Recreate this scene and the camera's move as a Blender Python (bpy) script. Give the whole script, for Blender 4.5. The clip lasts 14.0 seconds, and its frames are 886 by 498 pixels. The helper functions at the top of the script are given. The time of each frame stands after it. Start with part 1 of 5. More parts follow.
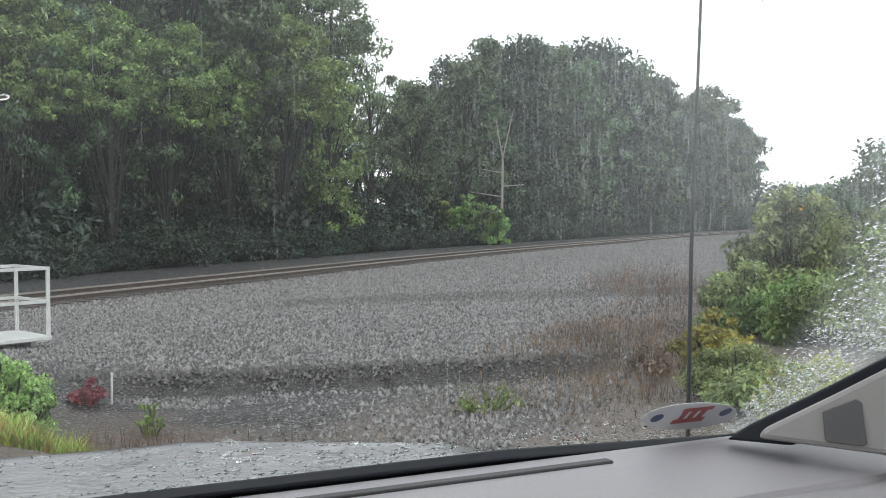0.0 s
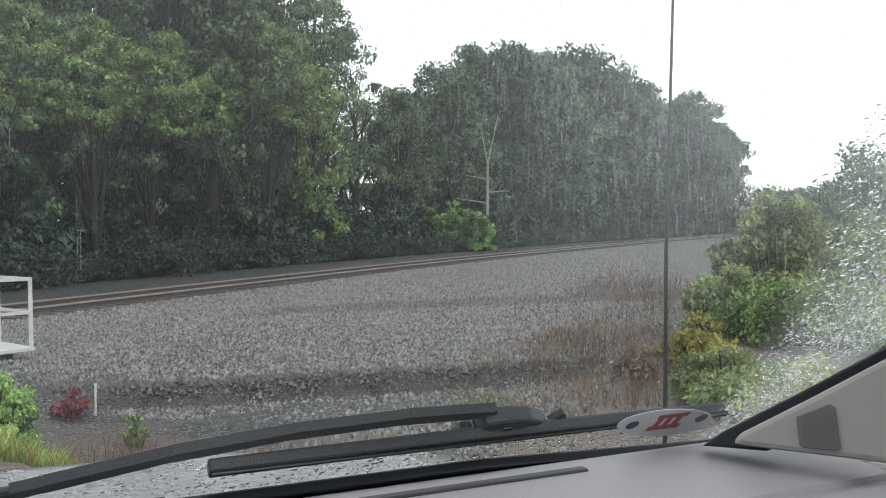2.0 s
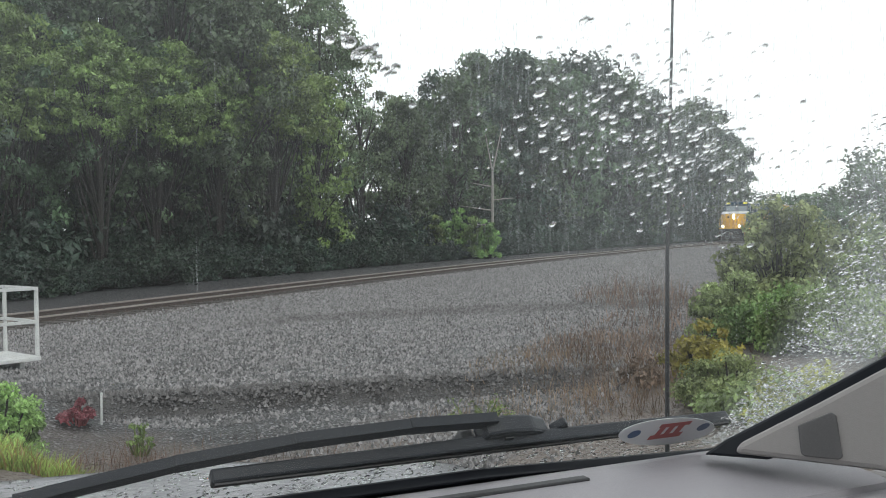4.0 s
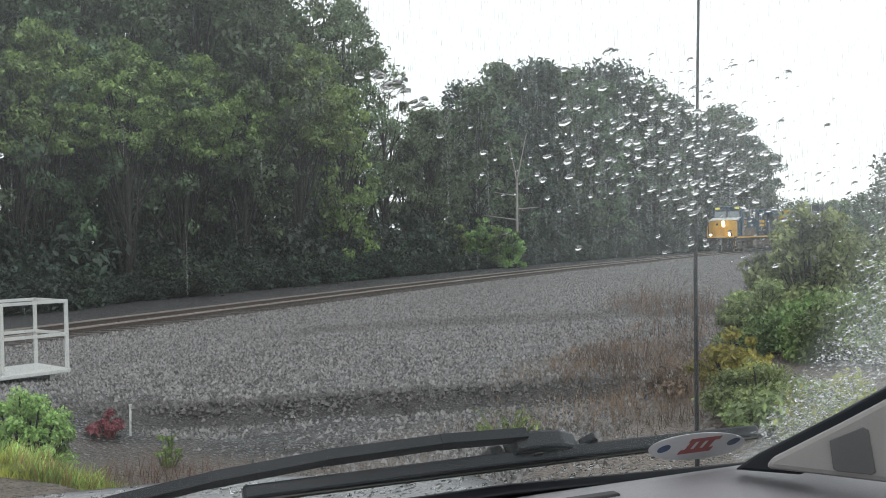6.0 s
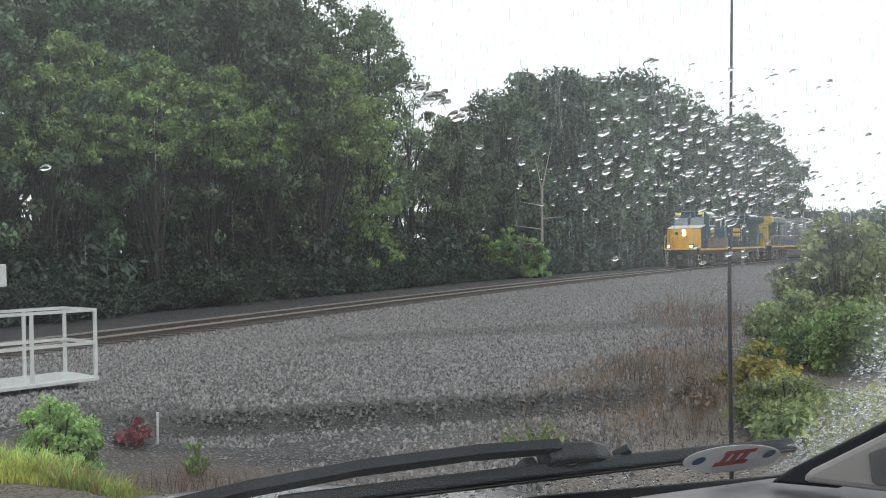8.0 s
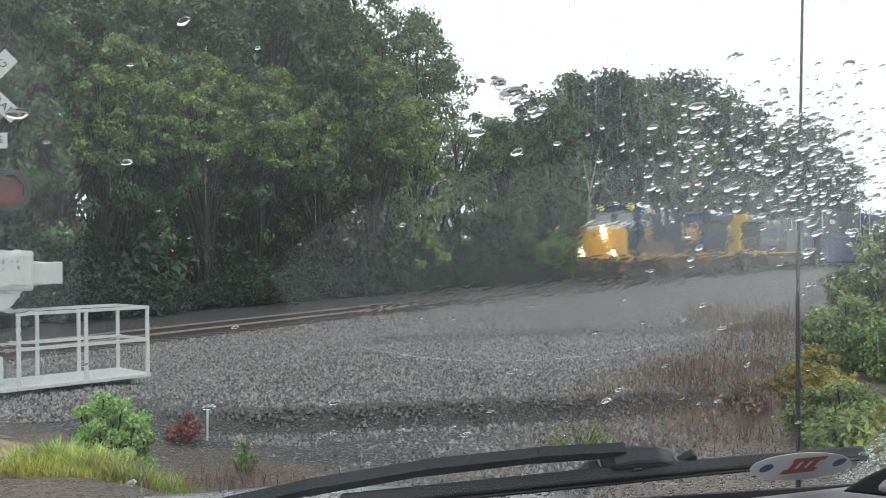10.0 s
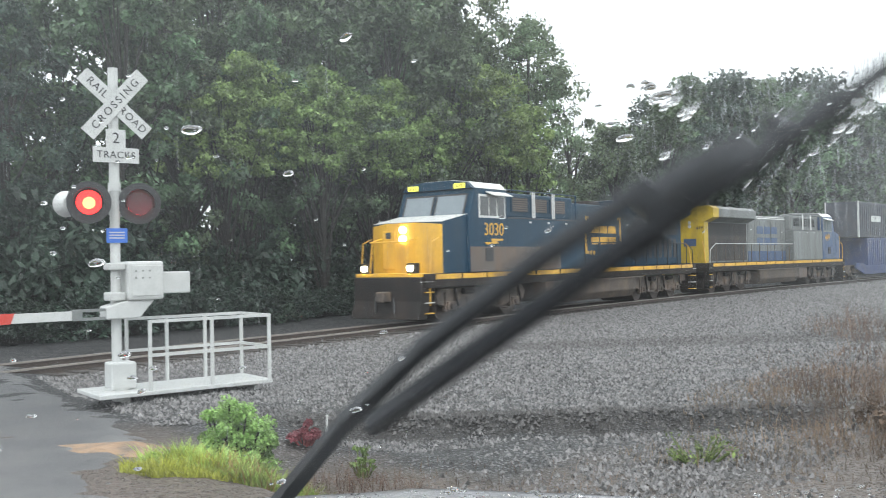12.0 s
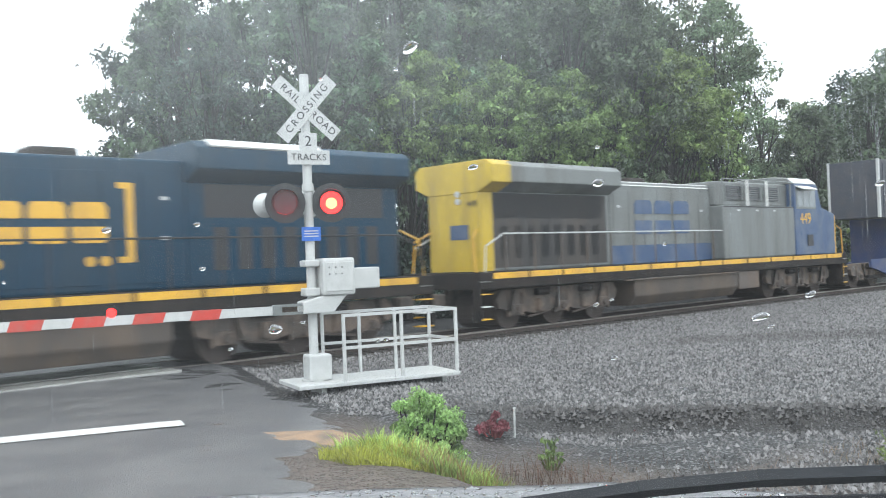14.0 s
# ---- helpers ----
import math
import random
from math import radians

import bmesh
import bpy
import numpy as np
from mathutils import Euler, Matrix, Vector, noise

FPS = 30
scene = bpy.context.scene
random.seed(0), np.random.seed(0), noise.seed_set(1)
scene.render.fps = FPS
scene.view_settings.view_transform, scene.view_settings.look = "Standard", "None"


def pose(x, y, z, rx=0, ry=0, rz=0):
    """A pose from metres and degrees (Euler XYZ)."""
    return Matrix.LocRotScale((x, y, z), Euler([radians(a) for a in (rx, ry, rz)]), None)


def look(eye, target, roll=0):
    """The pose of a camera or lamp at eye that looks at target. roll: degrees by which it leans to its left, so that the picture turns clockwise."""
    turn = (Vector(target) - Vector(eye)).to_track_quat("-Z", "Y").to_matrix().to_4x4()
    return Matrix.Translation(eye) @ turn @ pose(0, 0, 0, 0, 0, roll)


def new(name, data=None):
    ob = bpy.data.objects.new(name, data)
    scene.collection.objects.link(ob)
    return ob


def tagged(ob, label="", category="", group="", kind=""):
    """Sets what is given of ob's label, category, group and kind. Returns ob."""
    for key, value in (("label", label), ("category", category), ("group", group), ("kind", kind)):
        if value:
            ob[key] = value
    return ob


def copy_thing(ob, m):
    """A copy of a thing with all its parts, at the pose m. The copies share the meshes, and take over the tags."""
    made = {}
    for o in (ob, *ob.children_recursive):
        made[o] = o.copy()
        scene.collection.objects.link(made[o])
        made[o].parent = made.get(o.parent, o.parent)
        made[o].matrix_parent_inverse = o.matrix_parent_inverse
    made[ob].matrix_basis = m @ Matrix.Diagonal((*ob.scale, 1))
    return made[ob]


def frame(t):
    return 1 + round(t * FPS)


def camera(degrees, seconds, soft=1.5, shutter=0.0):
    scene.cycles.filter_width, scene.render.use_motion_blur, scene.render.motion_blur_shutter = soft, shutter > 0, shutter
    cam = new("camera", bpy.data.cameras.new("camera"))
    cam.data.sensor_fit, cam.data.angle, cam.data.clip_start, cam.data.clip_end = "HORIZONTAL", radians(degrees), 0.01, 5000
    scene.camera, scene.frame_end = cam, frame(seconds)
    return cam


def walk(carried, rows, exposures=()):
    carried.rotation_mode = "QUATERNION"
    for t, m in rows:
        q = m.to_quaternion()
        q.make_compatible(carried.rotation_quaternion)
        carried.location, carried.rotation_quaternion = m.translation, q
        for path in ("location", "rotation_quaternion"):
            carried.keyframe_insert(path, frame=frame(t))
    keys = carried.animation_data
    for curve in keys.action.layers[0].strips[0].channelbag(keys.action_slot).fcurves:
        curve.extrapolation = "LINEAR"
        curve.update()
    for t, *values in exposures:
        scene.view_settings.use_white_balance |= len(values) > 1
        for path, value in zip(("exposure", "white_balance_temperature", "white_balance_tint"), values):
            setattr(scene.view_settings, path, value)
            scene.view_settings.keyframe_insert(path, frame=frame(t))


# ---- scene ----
cam = camera(51.13, 14.0, 0.95, 0.4)
EYE = 2.0                 # eye height over the rail tops
PATH = [
    (0.0, 0.006, 0.005, EYE -0.008, 0.10, -2.14, 0.05),
    (0.5, 0.009, 0.006, EYE -0.010, -0.14, -2.08, 0.09),
    (1.0, 0.011, 0.010, EYE -0.009, -0.32, -1.92, 0.07),
    (1.5, 0.016, 0.009, EYE -0.009, -0.49, -1.76, 0.21),
    (2.0, 0.022, 0.011, EYE -0.006, -0.78, -1.74, 0.56),
    (4.5, 0.028, 0.002, EYE -0.001, -0.27, -1.03, 0.93),
    (5.0, 0.029, -0.002, EYE +0.002, 0.11, -0.79, 1.01),
    (5.5, 0.023, -0.000, EYE +0.003, 0.61, -0.68, 1.21),
    (6.0, 0.023, -0.001, EYE +0.005, 1.06, -0.64, 1.25),
    (6.5, 0.021, 0.001, EYE +0.004, 1.36, -0.61, 1.22),
    (7.0, 0.019, -0.001, EYE +0.003, 1.75, -0.36, 1.18),
    (7.5, 0.016, -0.002, EYE +0.006, 2.21, -0.13, 1.19),
    (10.0, -0.007, 0.006, EYE +0.004, 5.45, 0.12, 0.73),
    (10.5, -0.018, 0.007, EYE -0.001, 7.11, -0.62, 0.40),
    (11.0, -0.027, 0.004, EYE +0.001, 8.85, -0.66, 0.31),
    (11.5, -0.028, -0.006, EYE +0.003, 10.31, 0.18, 0.53),
    (12.0, -0.029, -0.006, EYE +0.003, 12.40, 0.72, 1.12),
    (12.5, -0.029, -0.006, EYE +0.003, 15.68, 0.88, 1.64),
    (13.0, -0.029, -0.007, EYE +0.002, 19.51, 0.79, 2.00),
    (13.5, -0.029, -0.007, EYE +0.002, 22.25, 0.99, 2.60),
    (14.0, -0.030, -0.007, EYE +0.002, 23.73, 0.61, 2.24),
]
walk(cam, [(t, pose(x, y, z, 90 + p, r, w)) for t, x, y, z, w, p, r in PATH],
     [(0, 0.21, 6500, 10), (2, 0.13, 6500, 10), (5, -0.08, 6500, 10), (7.5, -0.11, 6500, 10), (10, -0.01, 6500, 10), (11, 0.26, 6480, 10), (11.7, 0.38, 6450, 10), (12.5, 0.52, 6250, 10), (14, 0.53, 6200, 9.5)])

# ---- world and light ----
world = bpy.data.worlds.new("overcast")
scene.world = world
world.use_nodes = True
wn, wl = world.node_tree.nodes, world.node_tree.links
sky = wn.new("ShaderNodeTexSky")
sky.sky_type, sky.sun_disc = "NISHITA", False
sky.sun_elevation, sky.sun_rotation = radians(55), radians(200)
cloud = wn.new("ShaderNodeMix")
cloud.data_type = "RGBA"
cloud.inputs[0].default_value = 0.985
cloud.inputs[7].default_value = (1.0, 1.02, 1.03, 1)
wl.new(sky.outputs[0], cloud.inputs[6])
wl.new(cloud.outputs[2], wn["Background"].inputs[0])
wn["Background"].inputs[1].default_value = 1.4
sun = new("sun", bpy.data.lights.new("sun", "SUN"))
sun.data.energy, sun.data.angle, sun.data.color = 0.8, radians(40), (1, 0.97, 0.92)
sun.matrix_world = look((0, 0, 50), (-20, 35, 0))


# ---- materials ----
def material(name, colour, rough=0.6, metal=0.0, vary=0.25, scale=8.0, bump=0.0, bump_scale=40.0, emit=0.0, dirt=None, dirt_amount=0.4, dirt_scale=1.5, island=False, spec=0.5, streak=1.0):
    m = bpy.data.materials.new(name)
    m.use_nodes = True
    n, l = m.node_tree.nodes, m.node_tree.links
    b = n["Principled BSDF"]
    b.inputs["Roughness"].default_value, b.inputs["Metallic"].default_value = rough, metal
    b.inputs["Specular IOR Level"].default_value = spec
    co = n.new("ShaderNodeTexCoord")
    no = n.new("ShaderNodeTexNoise")
    no.inputs["Scale"].default_value, no.inputs["Detail"].default_value = scale, 5
    l.new(co.outputs["Object"], no.inputs["Vector"])
    mx = n.new("ShaderNodeMix")
    mx.data_type = "RGBA"
    mx.inputs[6].default_value = (*[c * (1 - vary) for c in colour], 1)
    mx.inputs[7].default_value = (*[min(1, c * (1 + vary)) for c in colour], 1)
    l.new(no.outputs[0], mx.inputs[0])
    last = mx.outputs[2]
    if island:
        ge = n.new("ShaderNodeNewGeometry")
        hs = n.new("ShaderNodeHueSaturation")
        mr = n.new("ShaderNodeMapRange")
        mr.inputs[3].default_value, mr.inputs[4].default_value = 0.2, 2.2
        l.new(ge.outputs["Random Per Island"], mr.inputs[0])
        l.new(mr.outputs[0], hs.inputs["Value"])
        l.new(last, hs.inputs["Color"])
        last = hs.outputs[0]
    if dirt:
        n2 = n.new("ShaderNodeTexNoise")
        n2.inputs["Scale"].default_value, n2.inputs["Detail"].default_value = dirt_scale, 8
        mp = n.new("ShaderNodeMapping")
        mp.inputs["Scale"].default_value = (1, 1, streak)
        l.new(co.outputs["Object"], mp.inputs[0])
        l.new(mp.outputs[0], n2.inputs["Vector"])
        rp = n.new("ShaderNodeMapRange")
        rp.inputs[1].default_value, rp.inputs[2].default_value, rp.inputs[4].default_value = 0.42, 0.7, dirt_amount
        l.new(n2.outputs[0], rp.inputs[0])
        m2 = n.new("ShaderNodeMix")
        m2.data_type = "RGBA"
        l.new(rp.outputs[0], m2.inputs[0])
        l.new(last, m2.inputs[6])
        m2.inputs[7].default_value = (*dirt, 1)
        last = m2.outputs[2]
    l.new(last, b.inputs["Base Color"])
    if bump:
        n3 = n.new("ShaderNodeTexNoise")
        n3.inputs["Scale"].default_value, n3.inputs["Detail"].default_value = bump_scale, 6
        l.new(co.outputs["Object"], n3.inputs["Vector"])
        bp = n.new("ShaderNodeBump")
        bp.inputs["Strength"].default_value, bp.inputs["Distance"].default_value = bump, 0.05
        l.new(n3.outputs[0], bp.inputs["Height"])
        l.new(bp.outputs[0], b.inputs["Normal"])
    if emit:
        l.new(last, b.inputs["Emission Color"])
        b.inputs["Emission Strength"].default_value = emit
    return m


def leaf_material(name, colour, vary=0.35, lit=0.35, clump=0.7):
    m = bpy.data.materials.new(name)
    m.use_nodes = True
    n, l = m.node_tree.nodes, m.node_tree.links
    b = n["Principled BSDF"]
    b.inputs["Roughness"].default_value = 0.5
    ge, oi = n.new("ShaderNodeNewGeometry"), n.new("ShaderNodeObjectInfo")
    hs = n.new("ShaderNodeHueSaturation")
    hs.inputs["Color"].default_value = (*colour, 1)
    v1, v2, h1, ad = n.new("ShaderNodeMapRange"), n.new("ShaderNodeMapRange"), n.new("ShaderNodeMapRange"), n.new("ShaderNodeMath")
    v1.inputs[3].default_value, v1.inputs[4].default_value = 1 - vary, 1 + vary
    v2.inputs[3].default_value, v2.inputs[4].default_value = 0.75, 1.3
    h1.inputs[3].default_value, h1.inputs[4].default_value = 0.48, 0.525
    l.new(ge.outputs["Random Per Island"], v1.inputs[0])
    l.new(oi.outputs["Random"], v2.inputs[0])
    l.new(oi.outputs["Random"], h1.inputs[0])
    ad.operation = "MULTIPLY"
    l.new(v1.outputs[0], ad.inputs[0])
    l.new(v2.outputs[0], ad.inputs[1])
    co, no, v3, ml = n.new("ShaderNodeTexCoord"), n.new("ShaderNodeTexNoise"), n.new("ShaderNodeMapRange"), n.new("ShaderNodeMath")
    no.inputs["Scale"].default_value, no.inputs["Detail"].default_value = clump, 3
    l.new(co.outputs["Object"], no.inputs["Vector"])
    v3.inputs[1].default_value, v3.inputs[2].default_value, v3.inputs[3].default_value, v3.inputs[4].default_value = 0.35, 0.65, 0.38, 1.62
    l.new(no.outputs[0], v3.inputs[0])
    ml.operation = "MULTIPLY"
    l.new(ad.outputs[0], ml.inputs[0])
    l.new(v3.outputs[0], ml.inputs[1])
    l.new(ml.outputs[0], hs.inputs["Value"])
    l.new(h1.outputs[0], hs.inputs["Hue"])
    l.new(hs.outputs[0], b.inputs["Base Color"])
    tr, ms = n.new("ShaderNodeBsdfTranslucent"), n.new("ShaderNodeMixShader")
    l.new(hs.outputs[0], tr.inputs[0])
    ms.inputs[0].default_value = lit
    l.new(b.outputs[0], ms.inputs[1])
    l.new(tr.outputs[0], ms.inputs[2])
    l.new(ms.outputs[0], n["Material Output"].inputs[0])
    return m


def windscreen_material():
    """Clear glass with a thin wet film whose whitish scatter also imitates haze over the view."""
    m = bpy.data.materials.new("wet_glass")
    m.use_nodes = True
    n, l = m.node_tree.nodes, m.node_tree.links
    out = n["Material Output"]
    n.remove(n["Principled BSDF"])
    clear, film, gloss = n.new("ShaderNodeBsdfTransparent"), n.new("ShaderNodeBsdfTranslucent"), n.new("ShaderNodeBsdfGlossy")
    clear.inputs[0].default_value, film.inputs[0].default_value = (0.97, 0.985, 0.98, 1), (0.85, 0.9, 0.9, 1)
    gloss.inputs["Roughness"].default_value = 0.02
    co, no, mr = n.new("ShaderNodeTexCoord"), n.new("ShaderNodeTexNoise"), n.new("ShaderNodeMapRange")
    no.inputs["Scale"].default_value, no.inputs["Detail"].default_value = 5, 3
    mr.inputs[1].default_value, mr.inputs[2].default_value, mr.inputs[3].default_value, mr.inputs[4].default_value = 0.3, 0.75, HAZE_FILM * 0.6, HAZE_FILM * 1.5
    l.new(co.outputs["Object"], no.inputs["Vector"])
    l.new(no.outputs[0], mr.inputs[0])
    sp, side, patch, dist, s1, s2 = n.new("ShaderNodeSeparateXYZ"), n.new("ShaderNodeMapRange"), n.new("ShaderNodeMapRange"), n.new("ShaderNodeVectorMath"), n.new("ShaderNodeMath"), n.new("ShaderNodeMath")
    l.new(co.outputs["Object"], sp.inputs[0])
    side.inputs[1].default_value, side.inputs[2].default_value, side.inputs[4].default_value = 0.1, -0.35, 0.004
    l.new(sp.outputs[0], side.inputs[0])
    # a round patch of denser film imitates haze over the farther trees
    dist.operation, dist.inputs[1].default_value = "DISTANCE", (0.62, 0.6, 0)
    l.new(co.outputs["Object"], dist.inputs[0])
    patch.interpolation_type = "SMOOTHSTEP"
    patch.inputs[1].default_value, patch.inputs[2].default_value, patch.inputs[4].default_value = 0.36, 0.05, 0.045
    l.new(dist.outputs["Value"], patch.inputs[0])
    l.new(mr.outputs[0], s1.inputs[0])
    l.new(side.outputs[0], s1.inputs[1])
    # film thickens towards the top, as haze before the tree tops
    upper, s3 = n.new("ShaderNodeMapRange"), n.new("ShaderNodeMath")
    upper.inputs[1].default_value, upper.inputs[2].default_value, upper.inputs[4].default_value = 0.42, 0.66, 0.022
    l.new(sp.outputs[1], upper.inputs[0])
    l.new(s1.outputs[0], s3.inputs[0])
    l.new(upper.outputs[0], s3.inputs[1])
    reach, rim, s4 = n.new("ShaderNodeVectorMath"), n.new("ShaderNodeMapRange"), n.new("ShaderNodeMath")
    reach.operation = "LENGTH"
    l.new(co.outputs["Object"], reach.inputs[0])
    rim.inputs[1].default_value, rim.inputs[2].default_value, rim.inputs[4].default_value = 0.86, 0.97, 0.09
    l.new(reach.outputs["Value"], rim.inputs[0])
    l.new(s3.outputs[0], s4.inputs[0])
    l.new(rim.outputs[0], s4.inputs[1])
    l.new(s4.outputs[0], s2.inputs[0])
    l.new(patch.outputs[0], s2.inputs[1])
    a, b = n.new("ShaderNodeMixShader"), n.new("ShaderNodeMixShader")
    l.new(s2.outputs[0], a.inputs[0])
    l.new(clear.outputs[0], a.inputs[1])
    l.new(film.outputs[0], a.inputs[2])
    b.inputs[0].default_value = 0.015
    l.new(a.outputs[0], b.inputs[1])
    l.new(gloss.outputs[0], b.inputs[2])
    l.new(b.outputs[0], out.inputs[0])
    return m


def smear_material():
    """A thin smear of water that scatters daylight, whitening the view as haze too, and fades out towards its rim."""
    m = bpy.data.materials.new("water_smear")
    m.use_nodes = True
    n, l = m.node_tree.nodes, m.node_tree.links
    n.remove(n["Principled BSDF"])
    clear, film, mix = n.new("ShaderNodeBsdfTransparent"), n.new("ShaderNodeBsdfTranslucent"), n.new("ShaderNodeMixShader")
    film.inputs[0].default_value = (0.88, 0.92, 0.92, 1)
    co, ln, mr, no, mu, st = n.new("ShaderNodeTexCoord"), n.new("ShaderNodeVectorMath"), n.new("ShaderNodeMapRange"), n.new("ShaderNodeTexNoise"), n.new("ShaderNodeMath"), n.new("ShaderNodeMapping")
    ln.operation = "LENGTH"
    flat = n.new("ShaderNodeMapping")
    flat.inputs["Scale"].default_value = (2.6, 5.2, 0)
    l.new(co.outputs["Object"], flat.inputs[0])
    l.new(flat.outputs[0], ln.inputs[0])
    mr.interpolation_type = "SMOOTHSTEP"
    mr.inputs[1].default_value, mr.inputs[2].default_value, mr.inputs[4].default_value = 1.0, 0.1, 0.1
    l.new(ln.outputs["Value"], mr.inputs[0])
    st.inputs["Scale"].default_value = (16, 3, 1)
    l.new(co.outputs["Object"], st.inputs[0])
    l.new(st.outputs[0], no.inputs["Vector"])
    mu.operation = "MULTIPLY"
    l.new(mr.outputs[0], mu.inputs[0])
    l.new(no.outputs[0], mu.inputs[1])
    l.new(mu.outputs[0], mix.inputs[0])
    l.new(clear.outputs[0], mix.inputs[1])
    l.new(film.outputs[0], mix.inputs[2])
    l.new(mix.outputs[0], n["Material Output"].inputs[0])
    return m


def wet_layer_material():
    """A rippled layer of rainwater on glass; it blurs what lies behind and runs out towards its rim."""
    m = bpy.data.materials.new("wet_layer")
    m.use_nodes = True
    n, l = m.node_tree.nodes, m.node_tree.links
    n.remove(n["Principled BSDF"])
    g = n.new("ShaderNodeBsdfGlass")
    g.inputs["IOR"].default_value = 1.33
    co, flat, ln, mr, no, bp, ro = n.new("ShaderNodeTexCoord"), n.new("ShaderNodeMapping"), n.new("ShaderNodeVectorMath"), n.new("ShaderNodeMapRange"), n.new("ShaderNodeTexNoise"), n.new("ShaderNodeBump"), n.new("ShaderNodeMath")
    flat.inputs["Scale"].default_value = (4.2, 8.5, 0)
    ln.operation = "LENGTH"
    l.new(co.outputs["Object"], flat.inputs[0])
    l.new(flat.outputs[0], ln.inputs[0])
    mr.interpolation_type = "SMOOTHSTEP"
    mr.inputs[1].default_value, mr.inputs[2].default_value = 0.98, 0.35
    l.new(ln.outputs["Value"], mr.inputs[0])
    no.inputs["Scale"].default_value, no.inputs["Detail"].default_value = 60, 2
    l.new(co.outputs["Object"], no.inputs["Vector"])
    l.new(no.outputs[0], bp.inputs["Height"])
    l.new(mr.outputs[0], bp.inputs["Strength"])
    bp.inputs["Distance"].default_value = 0.0009
    ro.operation, ro.inputs[1].default_value = "MULTIPLY", 0.036
    l.new(mr.outputs[0], ro.inputs[0])
    l.new(ro.outputs[0], g.inputs["Roughness"])
    l.new(bp.outputs[0], g.inputs["Normal"])
    l.new(g.outputs[0], n["Material Output"].inputs[0])
    return m


def water_material():
    m = bpy.data.materials.new("water_drop")
    m.use_nodes = True
    n, l = m.node_tree.nodes, m.node_tree.links
    g = n.new("ShaderNodeBsdfGlass")
    g.inputs["IOR"].default_value, g.inputs["Roughness"].default_value = 1.33, 0.0
    l.new(g.outputs[0], n["Material Output"].inputs[0])
    return m


def rain_material(name, dense):
    m = bpy.data.materials.new(name)
    m.use_nodes = True
    n, l = m.node_tree.nodes, m.node_tree.links
    a, c, x = n.new("ShaderNodeBsdfTransparent"), n.new("ShaderNodeBsdfTranslucent"), n.new("ShaderNodeMixShader")
    c.inputs[0].default_value = (0.9, 0.93, 0.95, 1)
    x.inputs[0].default_value = dense
    l.new(a.outputs[0], x.inputs[1])
    l.new(c.outputs[0], x.inputs[2])
    l.new(x.outputs[0], n["Material Output"].inputs[0])
    return m


def ground_material():
    """Crushed stone that gives way to brown mud and wet silt nearer the road."""
    m = material("crushed_stone", (0.085, 0.084, 0.086), 0.5, vary=0.3, scale=11, bump=1.0, bump_scale=13)
    n, l = m.node_tree.nodes, m.node_tree.links
    b = n["Principled BSDF"]
    co, sp, no = n.new("ShaderNodeTexCoord"), n.new("ShaderNodeSeparateXYZ"), n.new("ShaderNodeTexNoise")
    cell, bw, val, gap, mul = n.new("ShaderNodeTexVoronoi"), n.new("ShaderNodeRGBToBW"), n.new("ShaderNodeMapRange"), n.new("ShaderNodeMapRange"), n.new("ShaderNodeMath")
    cell.inputs["Scale"].default_value = 23
    l.new(co.outputs["Object"], cell.inputs["Vector"])
    l.new(cell.outputs["Color"], bw.inputs[0])
    val.inputs[1].default_value, val.inputs[2].default_value, val.inputs[3].default_value, val.inputs[4].default_value = 0.25, 0.8, 0.2, 3.3
    l.new(bw.outputs[0], val.inputs[0])
    # gaps between the stones are darkened in the colour, as shade
    gap.inputs[1].default_value, gap.inputs[2].default_value, gap.inputs[3].default_value, gap.inputs[4].default_value = 0.28, 0.6, 1.0, 0.06
    l.new(cell.outputs["Distance"], gap.inputs[0])
    mul.operation = "MULTIPLY"
    l.new(val.outputs[0], mul.inputs[0])
    l.new(gap.outputs[0], mul.inputs[1])
    hv = n.new("ShaderNodeHueSaturation")
    l.new(b.inputs["Base Color"].links[0].from_socket, hv.inputs["Color"])
    l.new(mul.outputs[0], hv.inputs["Value"])
    src = hv.outputs[0]
    bp = n["Bump"]
    l.new(mul.outputs[0], bp.inputs["Height"])
    no.inputs["Scale"].default_value, no.inputs["Detail"].default_value = 0.5, 6
    l.new(co.outputs["Object"], sp.inputs[0])
    l.new(co.outputs["Object"], no.inputs["Vector"])
    ad = n.new("ShaderNodeMath")
    ad.operation, ad.inputs[1].default_value = "MULTIPLY_ADD", 5.0
    l.new(no.outputs[0], ad.inputs[0])
    l.new(sp.outputs[1], ad.inputs[2])
    mr = n.new("ShaderNodeMapRange")
    mr.inputs[1].default_value, mr.inputs[2].default_value, mr.inputs[3].default_value, mr.inputs[4].default_value = 11.6, 13.2, 0.85, 0.0
    east, sub = n.new("ShaderNodeMapRange"), n.new("ShaderNodeMath")
    east.inputs[1].default_value, east.inputs[2].default_value, east.inputs[4].default_value = 0.8, 3.0, 5.5
    l.new(sp.outputs[0], east.inputs[0])
    sub.operation = "SUBTRACT"
    l.new(ad.outputs[0], sub.inputs[0])
    l.new(east.outputs[0], sub.inputs[1])
    l.new(sub.outputs[0], mr.inputs[0])
    mx = n.new("ShaderNodeMix")
    mx.data_type = "RGBA"
    mx.inputs[7].default_value = (0.13, 0.1, 0.08, 1)
    l.new(mr.outputs[0], mx.inputs[0])
    l.new(src, mx.inputs[6])
    l.new(mx.outputs[2], b.inputs["Base Color"])
    return m


